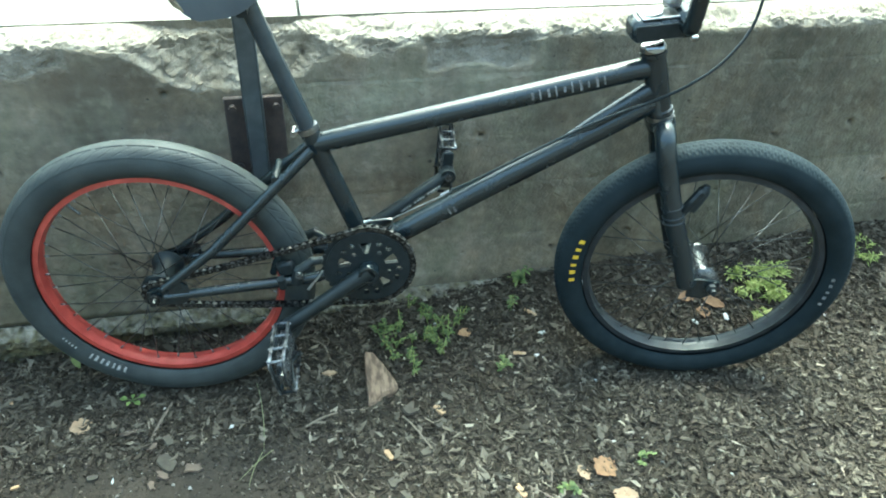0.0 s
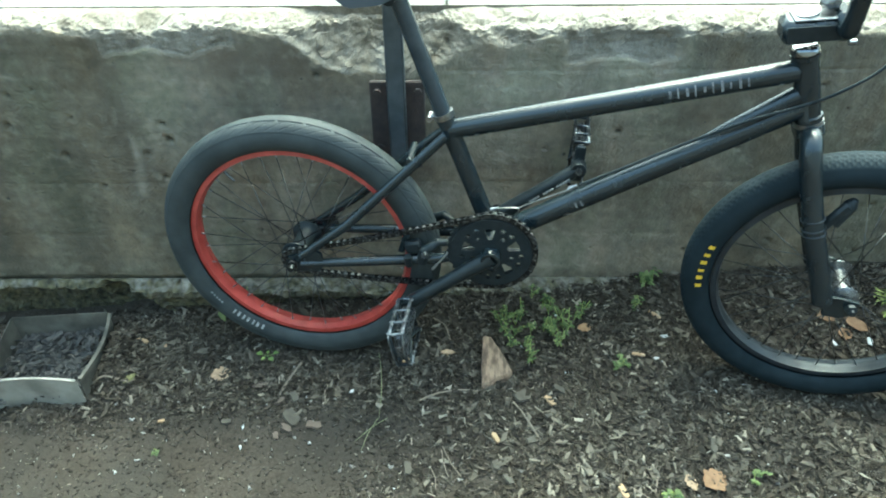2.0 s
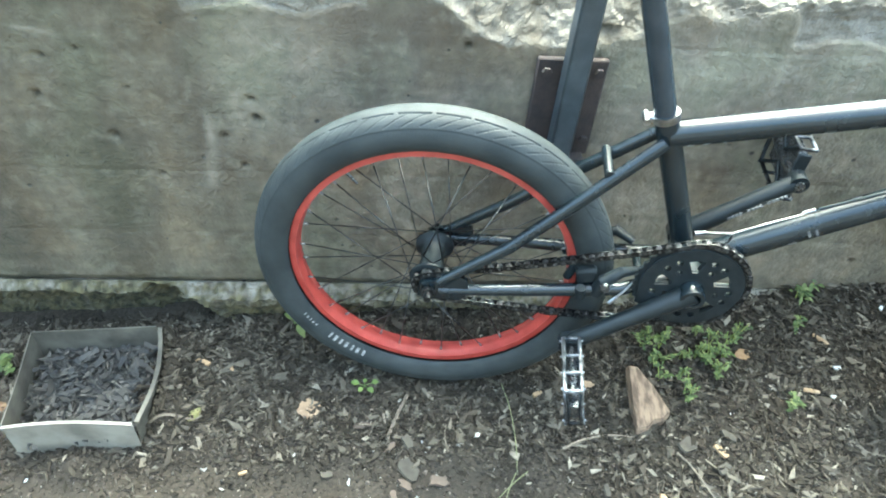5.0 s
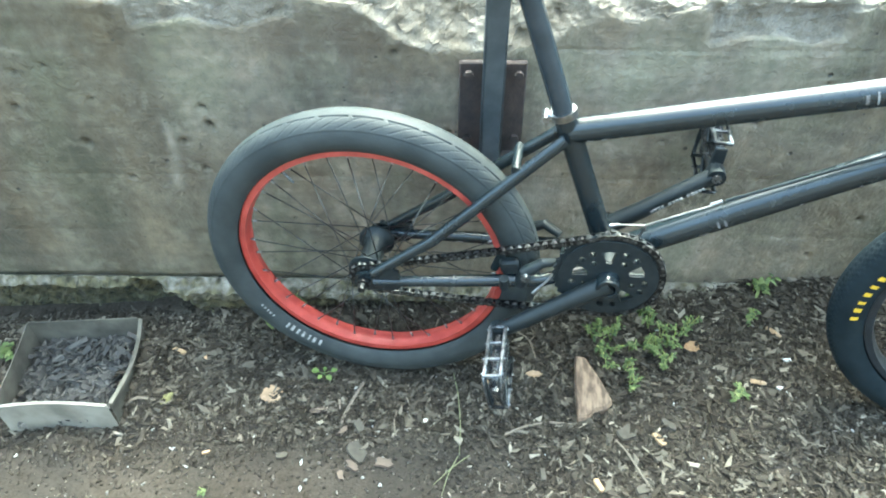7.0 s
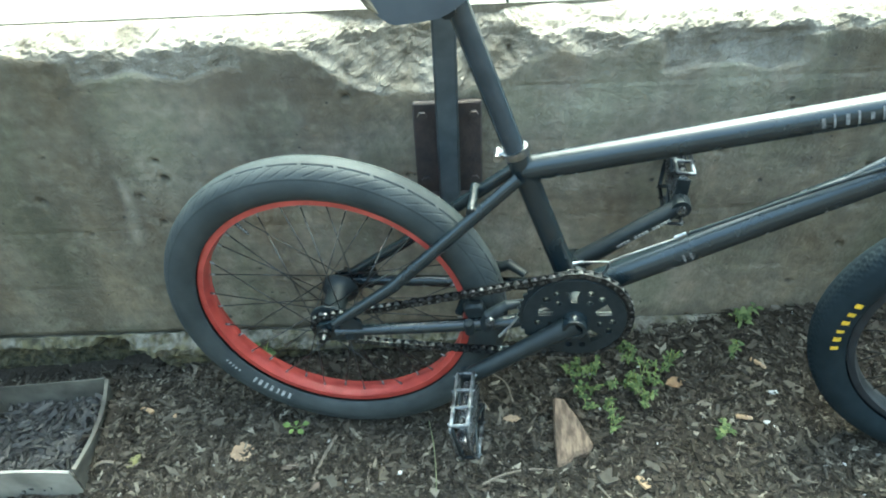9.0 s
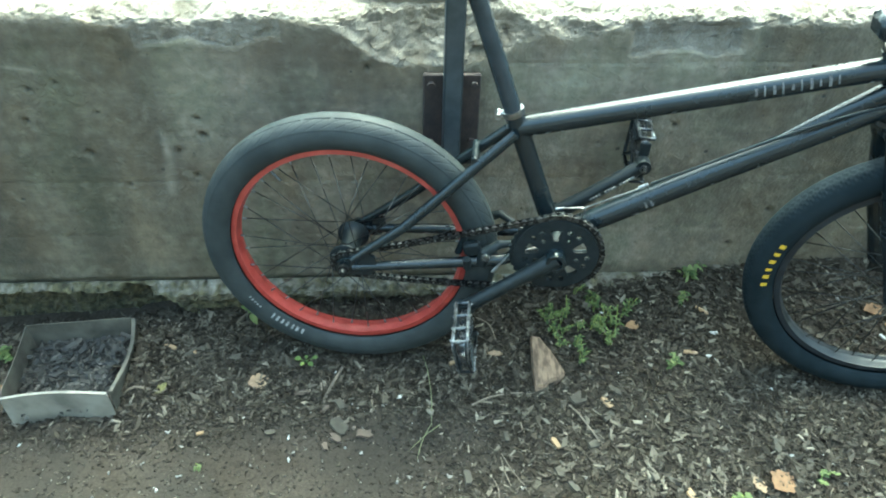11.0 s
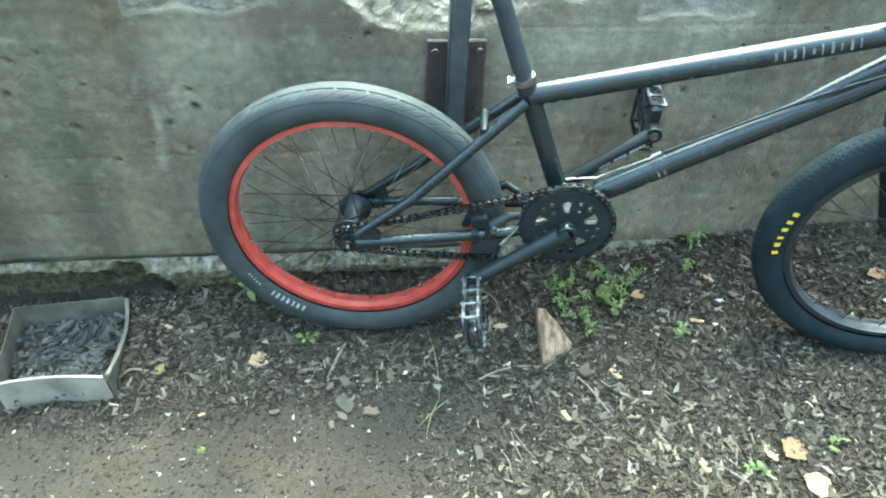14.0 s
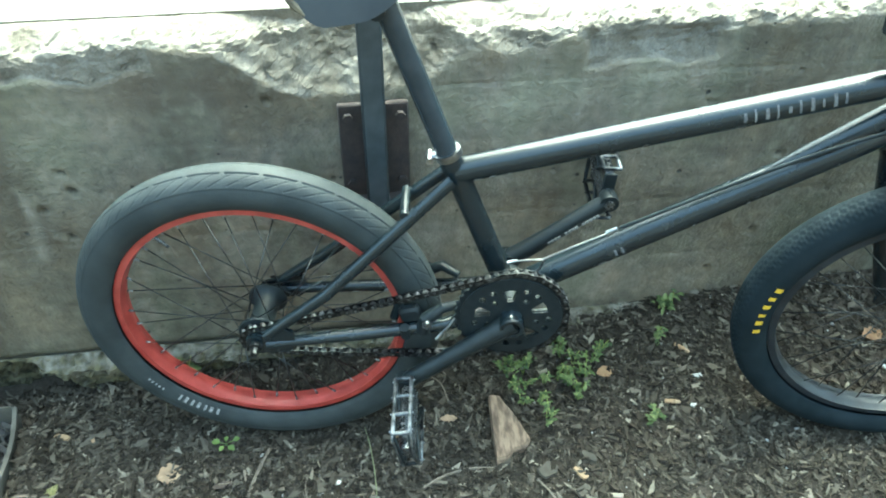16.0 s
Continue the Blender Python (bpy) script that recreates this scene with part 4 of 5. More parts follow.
        part("grip", sweep([half[-1] + (half[-2] - half[-1]) * 1.0, half[-1]], 0.015, 16), RUBBER_DARK, bike)
    part("crossbar", sweep([b(0.859, -0.09, 0.545), b(0.859, 0.09, 0.545)], 0.009, 14), BLACK, bike)
    lev = part("lever_clamp", block((0.022, 0.026, 0.020), b(0.840, -0.008, 0.446), (0, 20, 25), 0.005), CHROME, bike, "polished cable splitter")
    part("cable_adjuster", sweep([b(0.840, -0.008, 0.456), b(0.846, -0.012, 0.53)], [0.009, 0.007], 12), CHROME, lev)

    # fork, a little nearer at its foot
    fx, fn, fz = 0.9526, 0.028, -0.0285
    part("fork_crown", sweep([b(0.8485, 0.002, 0.262), b(0.852, 0.003, 0.246)], [0.0205, 0.0215], 24), BLACK, bike)
    for s in (1, -1):
        far = 0.0 if s > 0 else 0.013
        leg = [b(0.8495, 0.003 + s * 0.012, 0.250), b(0.8465, 0.004 + s * 0.034, 0.246), b(0.8475, 0.007 + s * 0.044, 0.222), b(0.858, 0.011 + s * 0.049, 0.168),
               b(0.871, 0.016 + s * 0.053, 0.112), b(0.890, 0.022 + s * 0.055, 0.048), b(0.909, fn + s * 0.056, -0.020)]
        path = [p + Vector((far * min(1, max(0, (0.25 + RW - p.z) / 0.03)), 0, 0)) for p in catmull(leg, 6)]
        part("fork_leg", sweep(path, [0.0165] * len(path), 20), BLACK, bike)
        loop = [(-0.04, -0.018), (-0.012, -0.024), (0.012, -0.014), (0.014, 0.008), (-0.012, 0.016), (-0.04, 0.02)]
        part("fork_dropout", plate([loop], 0.006, lambda u, v, w, s=s: b(fx + u, fn + s * 0.056 - 0.003 + w, fz + v)), BLACK, bike)
        part("axle_nut", lathe([(0.0095, 0), (0.0095, 0.008), (0.005, 0.010), (0.005, 0.016)], 6, b(fx, fn + s * 0.060, fz)) if s < 0 else
             lathe([(0.0095, 0), (0.0095, -0.008), (0.005, -0.010), (0.005, -0.016)], 6, b(fx, fn + s * 0.060, fz)), MATTE, bike)
    br = part("fork_bracket", block((0.016, 0.014, 0.060), b(0.900, 0.058, 0.130), (0, 35, 0), 0.004), MATTE, bike, "small black bracket tied to the fork")
    # tapered outer piece of the bracket, not a lamp
    part("bracket_stub", sweep([b(0.902, 0.055, 0.116), b(0.921, 0.053, 0.150), b(0.925, 0.053, 0.160)], [0.010, 0.011, 0.005], 12), MATTE, br)
    lo, hi = b(0.871, 0.069, 0.112), b(0.858, 0.060, 0.168)
    ad = (hi - lo).normalized()
    au = ad.cross(Vector((0, 1, 0))).normalized()
    av = ad.cross(au)
    for t in (-0.10, 0.06, 0.34):
        ring_pts = [lo.lerp(hi, t) + (au * math.cos(a) + av * math.sin(a)) * 0.0172 for a in (2 * math.pi * k / 28 for k in range(28))]
        part("zip_tie", sweep(ring_pts, 0.0012, 6, closed=True), GREYRIM, br)

    # wheels
    rear_hub = [(0.007, -0.058), (0.007, -0.05), (0.014, -0.049), (0.015, -0.041), (0.029, -0.038), (0.030, -0.035), (0.022, -0.031), (0.0175, -0.022), (0.0175, 0.022), (0.022, 0.029),
                (0.029, 0.033), (0.029, 0.036), (0.018, 0.039), (0.016, 0.049), (0.007, 0.050), (0.007, 0.058)]
    rw, rt, rr = wheel("rear_wheel", "wide black tyre on a faded red rim", bike, b(0, 0, 0), Matrix.Identity(4), 0.2355, 0.031, "slash", RED, RUBBER, 0.2115,
                       rear_hub, (0.026, 0.036), True, 0.4)
    sidewall_bars("printed_bars", rt, WHITE, 0.2355, 0.031, radians(241), radians(221.5), 7, 105, 124, "white worn lettering")
    sidewall_bars("small_printed_bars", rt, WHITE, 0.2355, 0.031, radians(216), radians(207), 5, 108, 116, "small worn lettering")
    part("valve", sweep([Vector((0.197 * math.cos(2.217), 0, 0.197 * math.sin(2.217))), Vector((0.172 * math.cos(2.217), 0, 0.172 * math.sin(2.217)))], [0.0030, 0.0022], 10), HUBMETAL, rw)
    n = 40
    prof = [(0.0235 if k % 4 in (0, 1) else 0.0195) for k in range(n)]
    part("rear_cog", plate([[(r * math.cos(2 * math.pi * k / n), r * math.sin(2 * math.pi * k / n)) for k, r in enumerate(prof)]], 0.003,
                           lambda u, v, w: Vector((u, -0.0435 - w, v))), MATTE, rw)
    for s in (1, -1):
        part("axle_nut", lathe([(0.0095, s * 0.061), (0.0095, s * 0.068), (0.0060, s * 0.069), (0.0055, s * 0.080), (0.0040, s * 0.081)], 8), CHAINMETAL, rw, "dull steel axle nut")
    front_hub = [(0.007, -0.055), (0.007, -0.046), (0.016, -0.045), (0.026, -0.036), (0.026, -0.032), (0.016, -0.028), (0.015, 0.028), (0.026, 0.032), (0.026, 0.036),
                 (0.016, 0.045), (0.007, 0.046), (0.007, 0.055)]
    fw, ft, fr = wheel("front_wheel", "black tyre on a dull black rim", bike, b(fx, fn, fz), pose(0, 0, 0, 2.3, 0, -7.4), 0.2322, 0.0285, "block", GREYRIM, RUBBER_DARK, 0.2085,
                       front_hub, (0.024, 0.034), False, 0.1)
    sidewall_bars("yellow_bars", ft, YELLOW, 0.2322, 0.0285, radians(184.5), radians(158.5), 6, 86, 107, "yellow lettering")
    sidewall_bars("pale_bars", ft, GREYPRINT, 0.2322, 0.0285, radians(-16), radians(2), 5, 96, 108, "faded grey lettering")

    # drive train
    cx, cz, cn = 0.363, 0.034, 0.046
    ringbm_loops = []
    teeth = 78
    ringbm_loops.append([(0.0795 * math.cos(2 * math.pi * k / teeth) if k % 2 else 0.0755 * math.cos(2 * math.pi * k / teeth),
                          0.0795 * math.sin(2 * math.pi * k / teeth) if k % 2 else 0.0755 * math.sin(2 * math.pi * k / teeth)) for k in range(teeth)])
    for k in range(5):
        a = 2 * math.pi * k / 5 + 0.35
        c, s = math.cos(a), math.sin(a)
        tri = [(0.030, -0.004), (0.030, 0.004), (0.050, 0.011), (0.052, 0.0), (0.050, -0.011)]
        ringbm_loops.append([(u * c - v * s, u * s + v * c) for u, v in tri])
        for da, rr_, q in ((0.45, 0.052, 0.0052), (0.80, 0.052, 0.0052), (0.62, 0.036, 0.0045)):
            ringbm_loops.append(circle2(rr_ * math.cos(a + da), rr_ * math.sin(a + da), q, 10))
    ring = part("chainring", plate(ringbm_loops, 0.0045, lambda u, v, w: b(cx + u, cn + w, cz + v)), MATTE, bike, "black chainring with cut-out pattern")
    guard = [circle2(0, 0, 0.071, 64)] + [lp for lp in ringbm_loops[1:]]
    part("guard_disc", plate(guard, 0.003, lambda u, v, w: b(cx + u, cn + 0.006 + w, cz + v)), MATTE, ring)

    def chain_path():
        pr, qr = 0.0772, 0.0218
        top = [(0.0 + (cx - 0.0) * t, (qr + (cz + pr - qr) * t) - 0.004 * math.sin(math.pi * t)) for t in np.linspace(0, 1, 30)][:-1]
        arc = [(cx + pr * math.cos(a), cz + pr * math.sin(a)) for a in np.linspace(math.pi / 2, -math.pi / 2, 24)][:-1]
        low = [(cx + (0 - cx) * t, (cz - pr) + (-qr - (cz - pr)) * t - 0.006 * math.sin(math.pi * t)) for t in np.linspace(0, 1, 30)][:-1]
        arc2 = [(qr * math.cos(a), qr * math.sin(a)) for a in np.linspace(-math.pi / 2, -math.pi * 1.5, 12)][:-1]
        return top + arc + low + arc2
    path = [Vector((p[0], 0, p[1])) for p in chain_path()]
    path.append(path[0])
    dist, marks, want = 0.0, [], 0.0
    for p, q in zip(path, path[1:]):
        L = (q - p).length
        while want <= dist + L:
            marks.append(p + (q - p) * ((want - dist) / L))
            want += 0.0127
        dist += L
    bm = bmesh.new()
    for i, p in enumerate(marks):
        q = marks[(i + 1) % len(marks)]
        d = q - p
        if d.length > 0.016 or d.length < 0.006:
            continue
        ang = math.degrees(math.atan2(-d.z, d.x))
        mid = (p + q) / 2
        wide = 0.0045 if i % 2 else 0.0032
        for s in (1, -1):
            block((0.0205 if i % 2 else 0.018, 0.0011, 0.0078), b(mid.x, cn + 0.002 + s * wide, mid.z), (0, ang, 0), 0.0, bm)
        lathe([(0.0020, -0.0062), (0.0020, -0.0032), (0.0042, -0.0030), (0.0042, 0.0030), (0.0020, 0.0032), (0.0020, 0.0062)], 8, b(p.x, cn + 0.002, p.z), bm)
        bm.faces.ensure_lookup_table()
        for f in bm.faces[-42:]:
            f.material_index = 1
    part("chain", bm, CHAINMETAL, bike, "oily black chain with bright pins").data.materials.append(PINSTEEL)

    def crank(n0, end, lab):
        s = 1 if n0 > 0 else -1
        a = b(0.363, n0, 0.031)
        e = b(end[0], n0 + s * 0.012, end[1])
        d = (e - a).normalized()
        c = part("crank_arm", sweep([a - d * 0.004, a + d * 0.02, a.lerp(e, 0.5), e - d * 0.012, e + d * 0.010], [0.0155, 0.0145, 0.0125, 0.0125, 0.011], 18), CRANKPAINT, bike, lab)
        part("crank_boss", lathe([(0.0175, s * 0.012), (0.0175, -s * 0.011), (0.0165, -s * 0.0135), (0.0112, -s * 0.0135), (0.0105, -s * 0.012), (0.0105, s * 0.004)], 28, a), BLACK, c)
        # dark disc sunk in the crank end, standing in for the hole's shade
        part("hole_shade", lathe([(0.0104, -s * 0.001), (0.0104, s * 0.006)], 16, a), RUBBER_DARK, c)
        part("pedal_boss", lathe([(0.0135, -0.010), (0.0135, 0.010)], 18, e), MATTE, c)
        return c, e
    c1, e1 = crank(0.062, (0.2065, -0.0745), "")
    c2, e2 = crank(-0.066, (0.5090, 0.129), "black crank arm with small grey lettering")
    bm = bmesh.new()
    dvec = (e2 - b(0.363, -0.066, 0.031)).normalized()
    for k in range(15):
        if k in (4, 9):
            continue
        block((0.0042, 0.001, 0.004), b(0.363, -0.066, 0.031) + dvec * (0.075 + 0.0058 * k) + Vector((0, -0.0135 - 0.0003 * k, -0.002)),
              (0, -math.degrees(math.atan2(dvec.z, dvec.x)), 4), 0.0, bm)
    part("lettering", bm, WHITE, c2, "small grey lettering")
    pedal(bike, e1 + Vector((0.007, 0, -0.010)), 1, (0.14, -0.99), "worn dark alloy platform pedal", 0.036)
    pedal(bike, e2, -1, (0.10, 0.99), "dark alloy platform pedal turned on edge")

    # rear brake behind the cranks and its cable
    for s in (1, -1):
        bm = sweep([b(0.238, s * 0.046, 0.006), b(0.245, s * 0.050, 0.032), b(0.268, s * 0.044, 0.046), b(0.292, s * 0.030, 0.038)], [0.011, 0.010, 0.008, 0.006], 14)
        block((0.030, 0.016, 0.026), b(0.222, s * 0.036, 0.030), (0, -10, 0), 0.004, bm)
        arm = part("brake_arm", bm, MATTE, bike)
        part("brake_bolt", lathe([(0.0065, -s * 0.012), (0.0065, 0)], 12, b(0.246, s * 0.052, 0.030)), HUBMETAL, arm)
        part("brake_pad", block((0.044, 0.010, 0.012), b(0.203, s * 0.026, 0.030), (0, -70, 0), 0.003), RUBBER_DARK, arm)
    part("brake_mount", sweep([b(0.214, 0.052, 0.000), b(0.214, 0.056, 0.022)], 0.007, 14), MATTE, bike)
    part("straddle_cable", sweep(catmull([b(0.262, 0.054, 0.002), b(0.276, 0.050, 0.016), b(0.292, 0.038, 0.034), b(0.315, 0.02, 0.06)], 6), 0.0015, 8), CHROME, bike, "bright brake cable end")
    part("cable_crimp", sweep([b(0.257, 0.056, -0.005), b(0.266, 0.054, 0.006)], 0.0026, 8), CHROME, bike)
    yoke = part("cable_yoke", sweep(catmull([b(0.372, 0.014, 0.101), b(0.392, 0.016, 0.104), b(0.408, 0.016, 0.103), b(0.404, 0.016, 0.088), b(0.394, 0.016, 0.078)], 6), 0.0017, 8), CHROME, bike, "chrome cable yoke")
    part("yoke_tip", sweep([b(0.360, 0.014, 0.099), b(0.374, 0.014, 0.102)], 0.0030, 10), CHROME, yoke)
    part("brake_wire", sweep(catmull([b(0.404, 0.016, 0.103), b(0.45, 0.010, 0.121), b(0.498, 0.006, 0.140)], 5), 0.0011, 6), CHROME, bike)
    part("cable_stop", sweep([b(0.492, 0.006, 0.139), b(0.506, 0.006, 0.146)], 0.0033, 12), CHROME, bike, "chrome cable stop")
    cable = [b(0.510, 0.006, 0.148), b(0.56, 0.008, 0.173), b(0.63, 0.012, 0.211), b(0.70, 0.022, 0.252), b(0.765, 0.03, 0.285), b(0.825, 0.034, 0.308),
             b(0.868, 0.045, 0.336), b(0.915, 0.045, 0.373), b(0.955, 0.03, 0.43), b(0.968, 0.0, 0.53), b(0.935, -0.02, 0.61), b(0.87, -0.02, 0.60), b(0.846, -0.012, 0.53)]
    part("brake_cable", sweep(catmull(cable, 8), 0.0024, 10), MATTE, bike)
    for x, z in ((0.505, 0.120), (0.514, 0.124)):
        part("sticker_bar", block((0.003, 0.002, 0.010), b(x, 0.0178, z - 0.006), (0, -28, 0), 0.0), GREYPRINT, bike)


build_bicycle()


# ---- steel edging box beside the footing ----
def build_edging():
    box = holder("edging_box", "square weathered steel edging box sunk in the soil, filled with mulch", "edging")

    def wall(name, a, c, h0, h1, bow, lean, rim, belly=0.0, sheet=DARKSTEEL):
        """A thin sheet from a to c, its top bowed up in the middle, with a folded edge."""
        bm = bmesh.new()
        a, c = Vector((*a, 0)), Vector((*c, 0))
        d = (c - a).normalized()
        nrm = Vector((d.y, -d.x, 0))
        rows = []
        for i in range(13):
            t = i / 12
            p = a.lerp(c, t)
            zb = ground_plane(p.x, p.y) - 0.06
            zt = ground_plane(p.x, p.y) + h0 + (h1 - h0) * t + bow * math.sin(math.pi * t)
            out = nrm * (lean * (1 + 0.3 * math.sin(math.pi * t)) + belly * math.sin(math.pi * t))
            q = p + out
            rows.append([bm.verts.new((p.x, p.y, zb)), bm.verts.new((q.x, q.y, zt)),
                         bm.verts.new((q.x + nrm.x * rim, q.y + nrm.y * rim, zt - 0.001)), bm.verts.new((q.x + nrm.x * rim, q.y + nrm.y * rim, zt - 0.006)),
                         bm.verts.new((q.x + nrm.x * 0.002, q.y + nrm.y * 0.002, zt - 0.006)), bm.verts.new((p.x + nrm.x * 0.002, p.y + nrm.y * 0.002, zb))])
        for p, q in zip(rows, rows[1:]):
            for k in range(6):
                bm.faces.new((p[k], p[(k + 1) % 6], q[(k + 1) % 6], q[k]))
        bm.faces.new(rows[0])
        bm.faces.new(rows[-1])
        part(name, bm, sheet, box, "", False)
    fl, fr, br, bl = (-0.791, -0.282), (-0.597, -0.280), (-0.602, -0.094), (-0.806, -0.102)
    wall("front_side", fl, fr, 0.084, 0.077, 0.012, 0.002, 0.0045, 0.0, STEEL)
    wall("right_side", fr, br, 0.077, 0.066, 0.002, 0.003, 0.0065, 0.013)
    wall("back_side", br, bl, 0.067, 0.073, 0.0, 0.0, 0.003)
    wall("left_side", bl, fl, 0.073, 0.084, -0.004, 0.0, 0.0025)


build_edging()


# ---- litter ----
def flake(bm, x, y, z, length, width, thick, yaw, tilt, ragged, r):
    """One irregular flat chip."""
    n = 11
    m = pose(x, y, z, tilt * math.sin(yaw), tilt * math.cos(yaw), yaw * 57.3)
    low, top = [], []
    for k in range(n):
        a = 2 * math.pi * k / n
        f = 1 + ragged * r.uniform(-1, 1)
        c, s = math.cos(a + 0.3), math.sin(a + 0.3)
        p = (length / 2 * math.copysign(abs(c) ** 0.55, c) * f, width / 2 * math.copysign(abs(s) ** 0.55, s) * f)
        low.append(bm.verts.new(m @ Vector((*p, 0))))
        top.append(bm.verts.new(m @ Vector((p[0] * 0.93, p[1] * 0.93, thick))))
    bm.faces.new(list(reversed(low)))
    bm.faces.new(top)
    for k in range(n):
        bm.faces.new((low[k], low[(k + 1) % n], top[(k + 1) % n], top[k]))


def build_chips():
    r = random.Random(11)
    verts, faces = [], []

    def chip(x, y, L, w, h, lift=0.0, tilt=22):
        z = ground_z(x, y) + lift
        m = pose(x, y, z, r.gauss(0, tilt), r.gauss(0, tilt), r.uniform(0, 360))
        i = len(verts)
        k = [r.uniform(0.55, 1.1) for _ in range(8)]
        shear, taper, twist = r.uniform(-0.5, 0.5), r.uniform(0.35, 1.0), r.uniform(-0.6, 0.6) * h
        for j, (sx, sy, sz) in enumerate(((-1, -1, 0), (1, -1, 0), (1, 1, 0), (-1, 1, 0), (-1, -1, 1), (1, -1, 1), (1, 1, 1), (-1, 1, 1))):
            wide = taper if sx > 0 else 1.0
            verts.append(tuple(m @ Vector((sx * L / 2 * k[j % 4] + shear * sy * w, sy * w / 2 * wide * k[(j + 3) % 8], (sz - 0.35) * h * k[j] + sx * sy * twist))))
        faces.extend([(i, i + 3, i + 2, i + 1), (i + 4, i + 5, i + 6, i + 7), (i, i + 1, i + 5, i + 4), (i + 1, i + 2, i + 6, i + 5), (i + 2, i + 3, i + 7, i + 6), (i + 3, i, i + 4, i + 7)])
    made = 0
    while made < 78000:
        x, y = r.uniform(-1.5, 1.7), -0.95 * r.random() ** 0.9
        bare = bare_at(x, y)
        keep = (1 - 0.96 * bare) * (1 - 0.25 * smooth01(-0.25, -0.45, y)) * (0.8 + 0.45 * noise.noise(Vector((x * 5, y * 5, 3))))
        if r.random() > keep or (-0.80 < x < -0.60 and -0.279 < y < -0.098):
            continue
        L = 0.0035 + 0.024 * r.random() ** 2.6 * (1 - 0.6 * bare)
        chip(x, y, L, L * r.uniform(0.15, 0.6), r.uniform(0.001, 0.003), r.uniform(0, 0.006), 19)
        made += 1
    for _ in range(26000):                                # thinning out over the yard
        x, y = r.gauss(0.1, 1.6), -0.9 - abs(r.gauss(0, 0.55)) if r.random() < 0.6 else -r.random()
        if -1.4 < x < 1.6 and y > -0.9:
            continue
        L = 0.006 + 0.034 * r.random() ** 2
        chip(x, y, L, L * r.uniform(0.2, 0.6), 0.003, r.uniform(0, 0.005), 18)
    for _ in range(1500):                                 # litter against the footing
        x, y = r.uniform(-1.35, -0.5), r.uniform(-0.075, 0.012)
        L = 0.005 + 0.025 * r.random() ** 2
        chip(x, y, L, L * r.uniform(0.2, 0.5), 0.002, r.uniform(0.0, 0.006), 18)
    for _ in range(500):                                  # long shreds beside the box
        x, y = r.gauss(-0.50, 0.07), r.gauss(-0.15, 0.055)
        if y > -0.03:
            continue
        L = r.uniform(0.012, 0.045)
        chip(x, y, L, L * r.uniform(0.1, 0.25), 0.0025, r.uniform(0.0, 0.006), 12)
    ob = raw_object("bark_mulch", verts, faces, CHIPS)
    tagged(ob, "dark shredded bark mulch scattered over the soil", "mulch", "", "stuff")
    verts.clear()
    faces.clear()
    for _ in range(1500):                                  # a deeper bed in the steel box
        x, y = r.uniform(-0.792, -0.606), r.uniform(-0.274, -0.102)
        L = 0.007 + 0.04 * r.random() ** 2
        chip(x, y, L, L * r.uniform(0.10, 0.35), 0.003, r.uniform(0.0, 0.012), 16)
    ob = raw_object("bark_mulch", verts, faces, DAMPCHIPS)
    tagged(ob, "dark damp shredded bark lying in the steel box", "mulch", "", "stuff")
    verts.clear()
    faces.clear()
    for _ in range(3200):
        x, y = r.uniform(-1.7, 1.9), r.uniform(-1.1, -0.01)
        L = 0.0016 + 0.0065 * r.random() ** 4
        chip(x, y, L, L * r.uniform(0.6, 1), L * 0.6, 0.0015, 30)
    ob = raw_object("pale_grit", verts, faces, GRIT)
    crumb_verts, crumb_faces = [], []
    while len(crumb_verts) < 8 * 30000:                   # soil crumbs, thickest where the mulch is thin
        x, y = r.uniform(-1.3, 1.2), -0.85 * r.random()
        bare = smooth01(0.30, -0.10, x) * smooth01(-0.12, -0.3, y) * (1 - 0.93 * bare_at(x, y))
        if r.random() > 0.15 + 0.85 * bare:
            continue
        L = 0.0022 + 0.0065 * r.random() ** 3
        z = ground_z(x, y) + 0.0006
        a, i = r.uniform(0, 6.28), len(crumb_verts)
        c, s = math.cos(a) * L / 2, math.sin(a) * L / 2
        for sx, sy, sz in ((-1, -1, 0), (1, -1, 0), (1, 1, 0), (-1, 1, 0), (-1, -1, 1), (1, -1, 1), (1, 1, 1), (-1, 1, 1)):
            q = (0.62 if sz else 1.0) * r.uniform(0.6, 1.1)
            crumb_verts.append((x + q * (sx * c - sy * s * 0.8), y + q * (sx * s + sy * c * 0.8), z + (sz - 0.3) * L * r.uniform(0.35, 0.6)))
        crumb_faces.extend([(i + 4, i + 5, i + 6, i + 7), (i, i + 1, i + 5, i + 4), (i + 1, i + 2, i + 6, i + 5), (i + 2, i + 3, i + 7, i + 6), (i + 3, i, i + 4, i + 7)])
    ob2 = raw_object("soil_crumbs", crumb_verts, crumb_faces, CRUMB)
    tagged(ob2, "brown soil crumbs and small clods on the bare ground", "soil", "", "stuff")
    tagged(ob, "fine pale grit and small stones on the soil", "grit", "", "stuff")


build_chips()


def scrap(name, x, y, L, w, h, yaw, material, label, category, group="", tilt=6, ragged=0.18, lift=0.003, seed=1):
    bm = bmesh.new()
    flake(bm, x, y, ground_z(x, y) + lift, L, w, h, radians(yaw), tilt, ragged, random.Random(seed))
    return thing(name, bm, material, label, category, group, "", False)


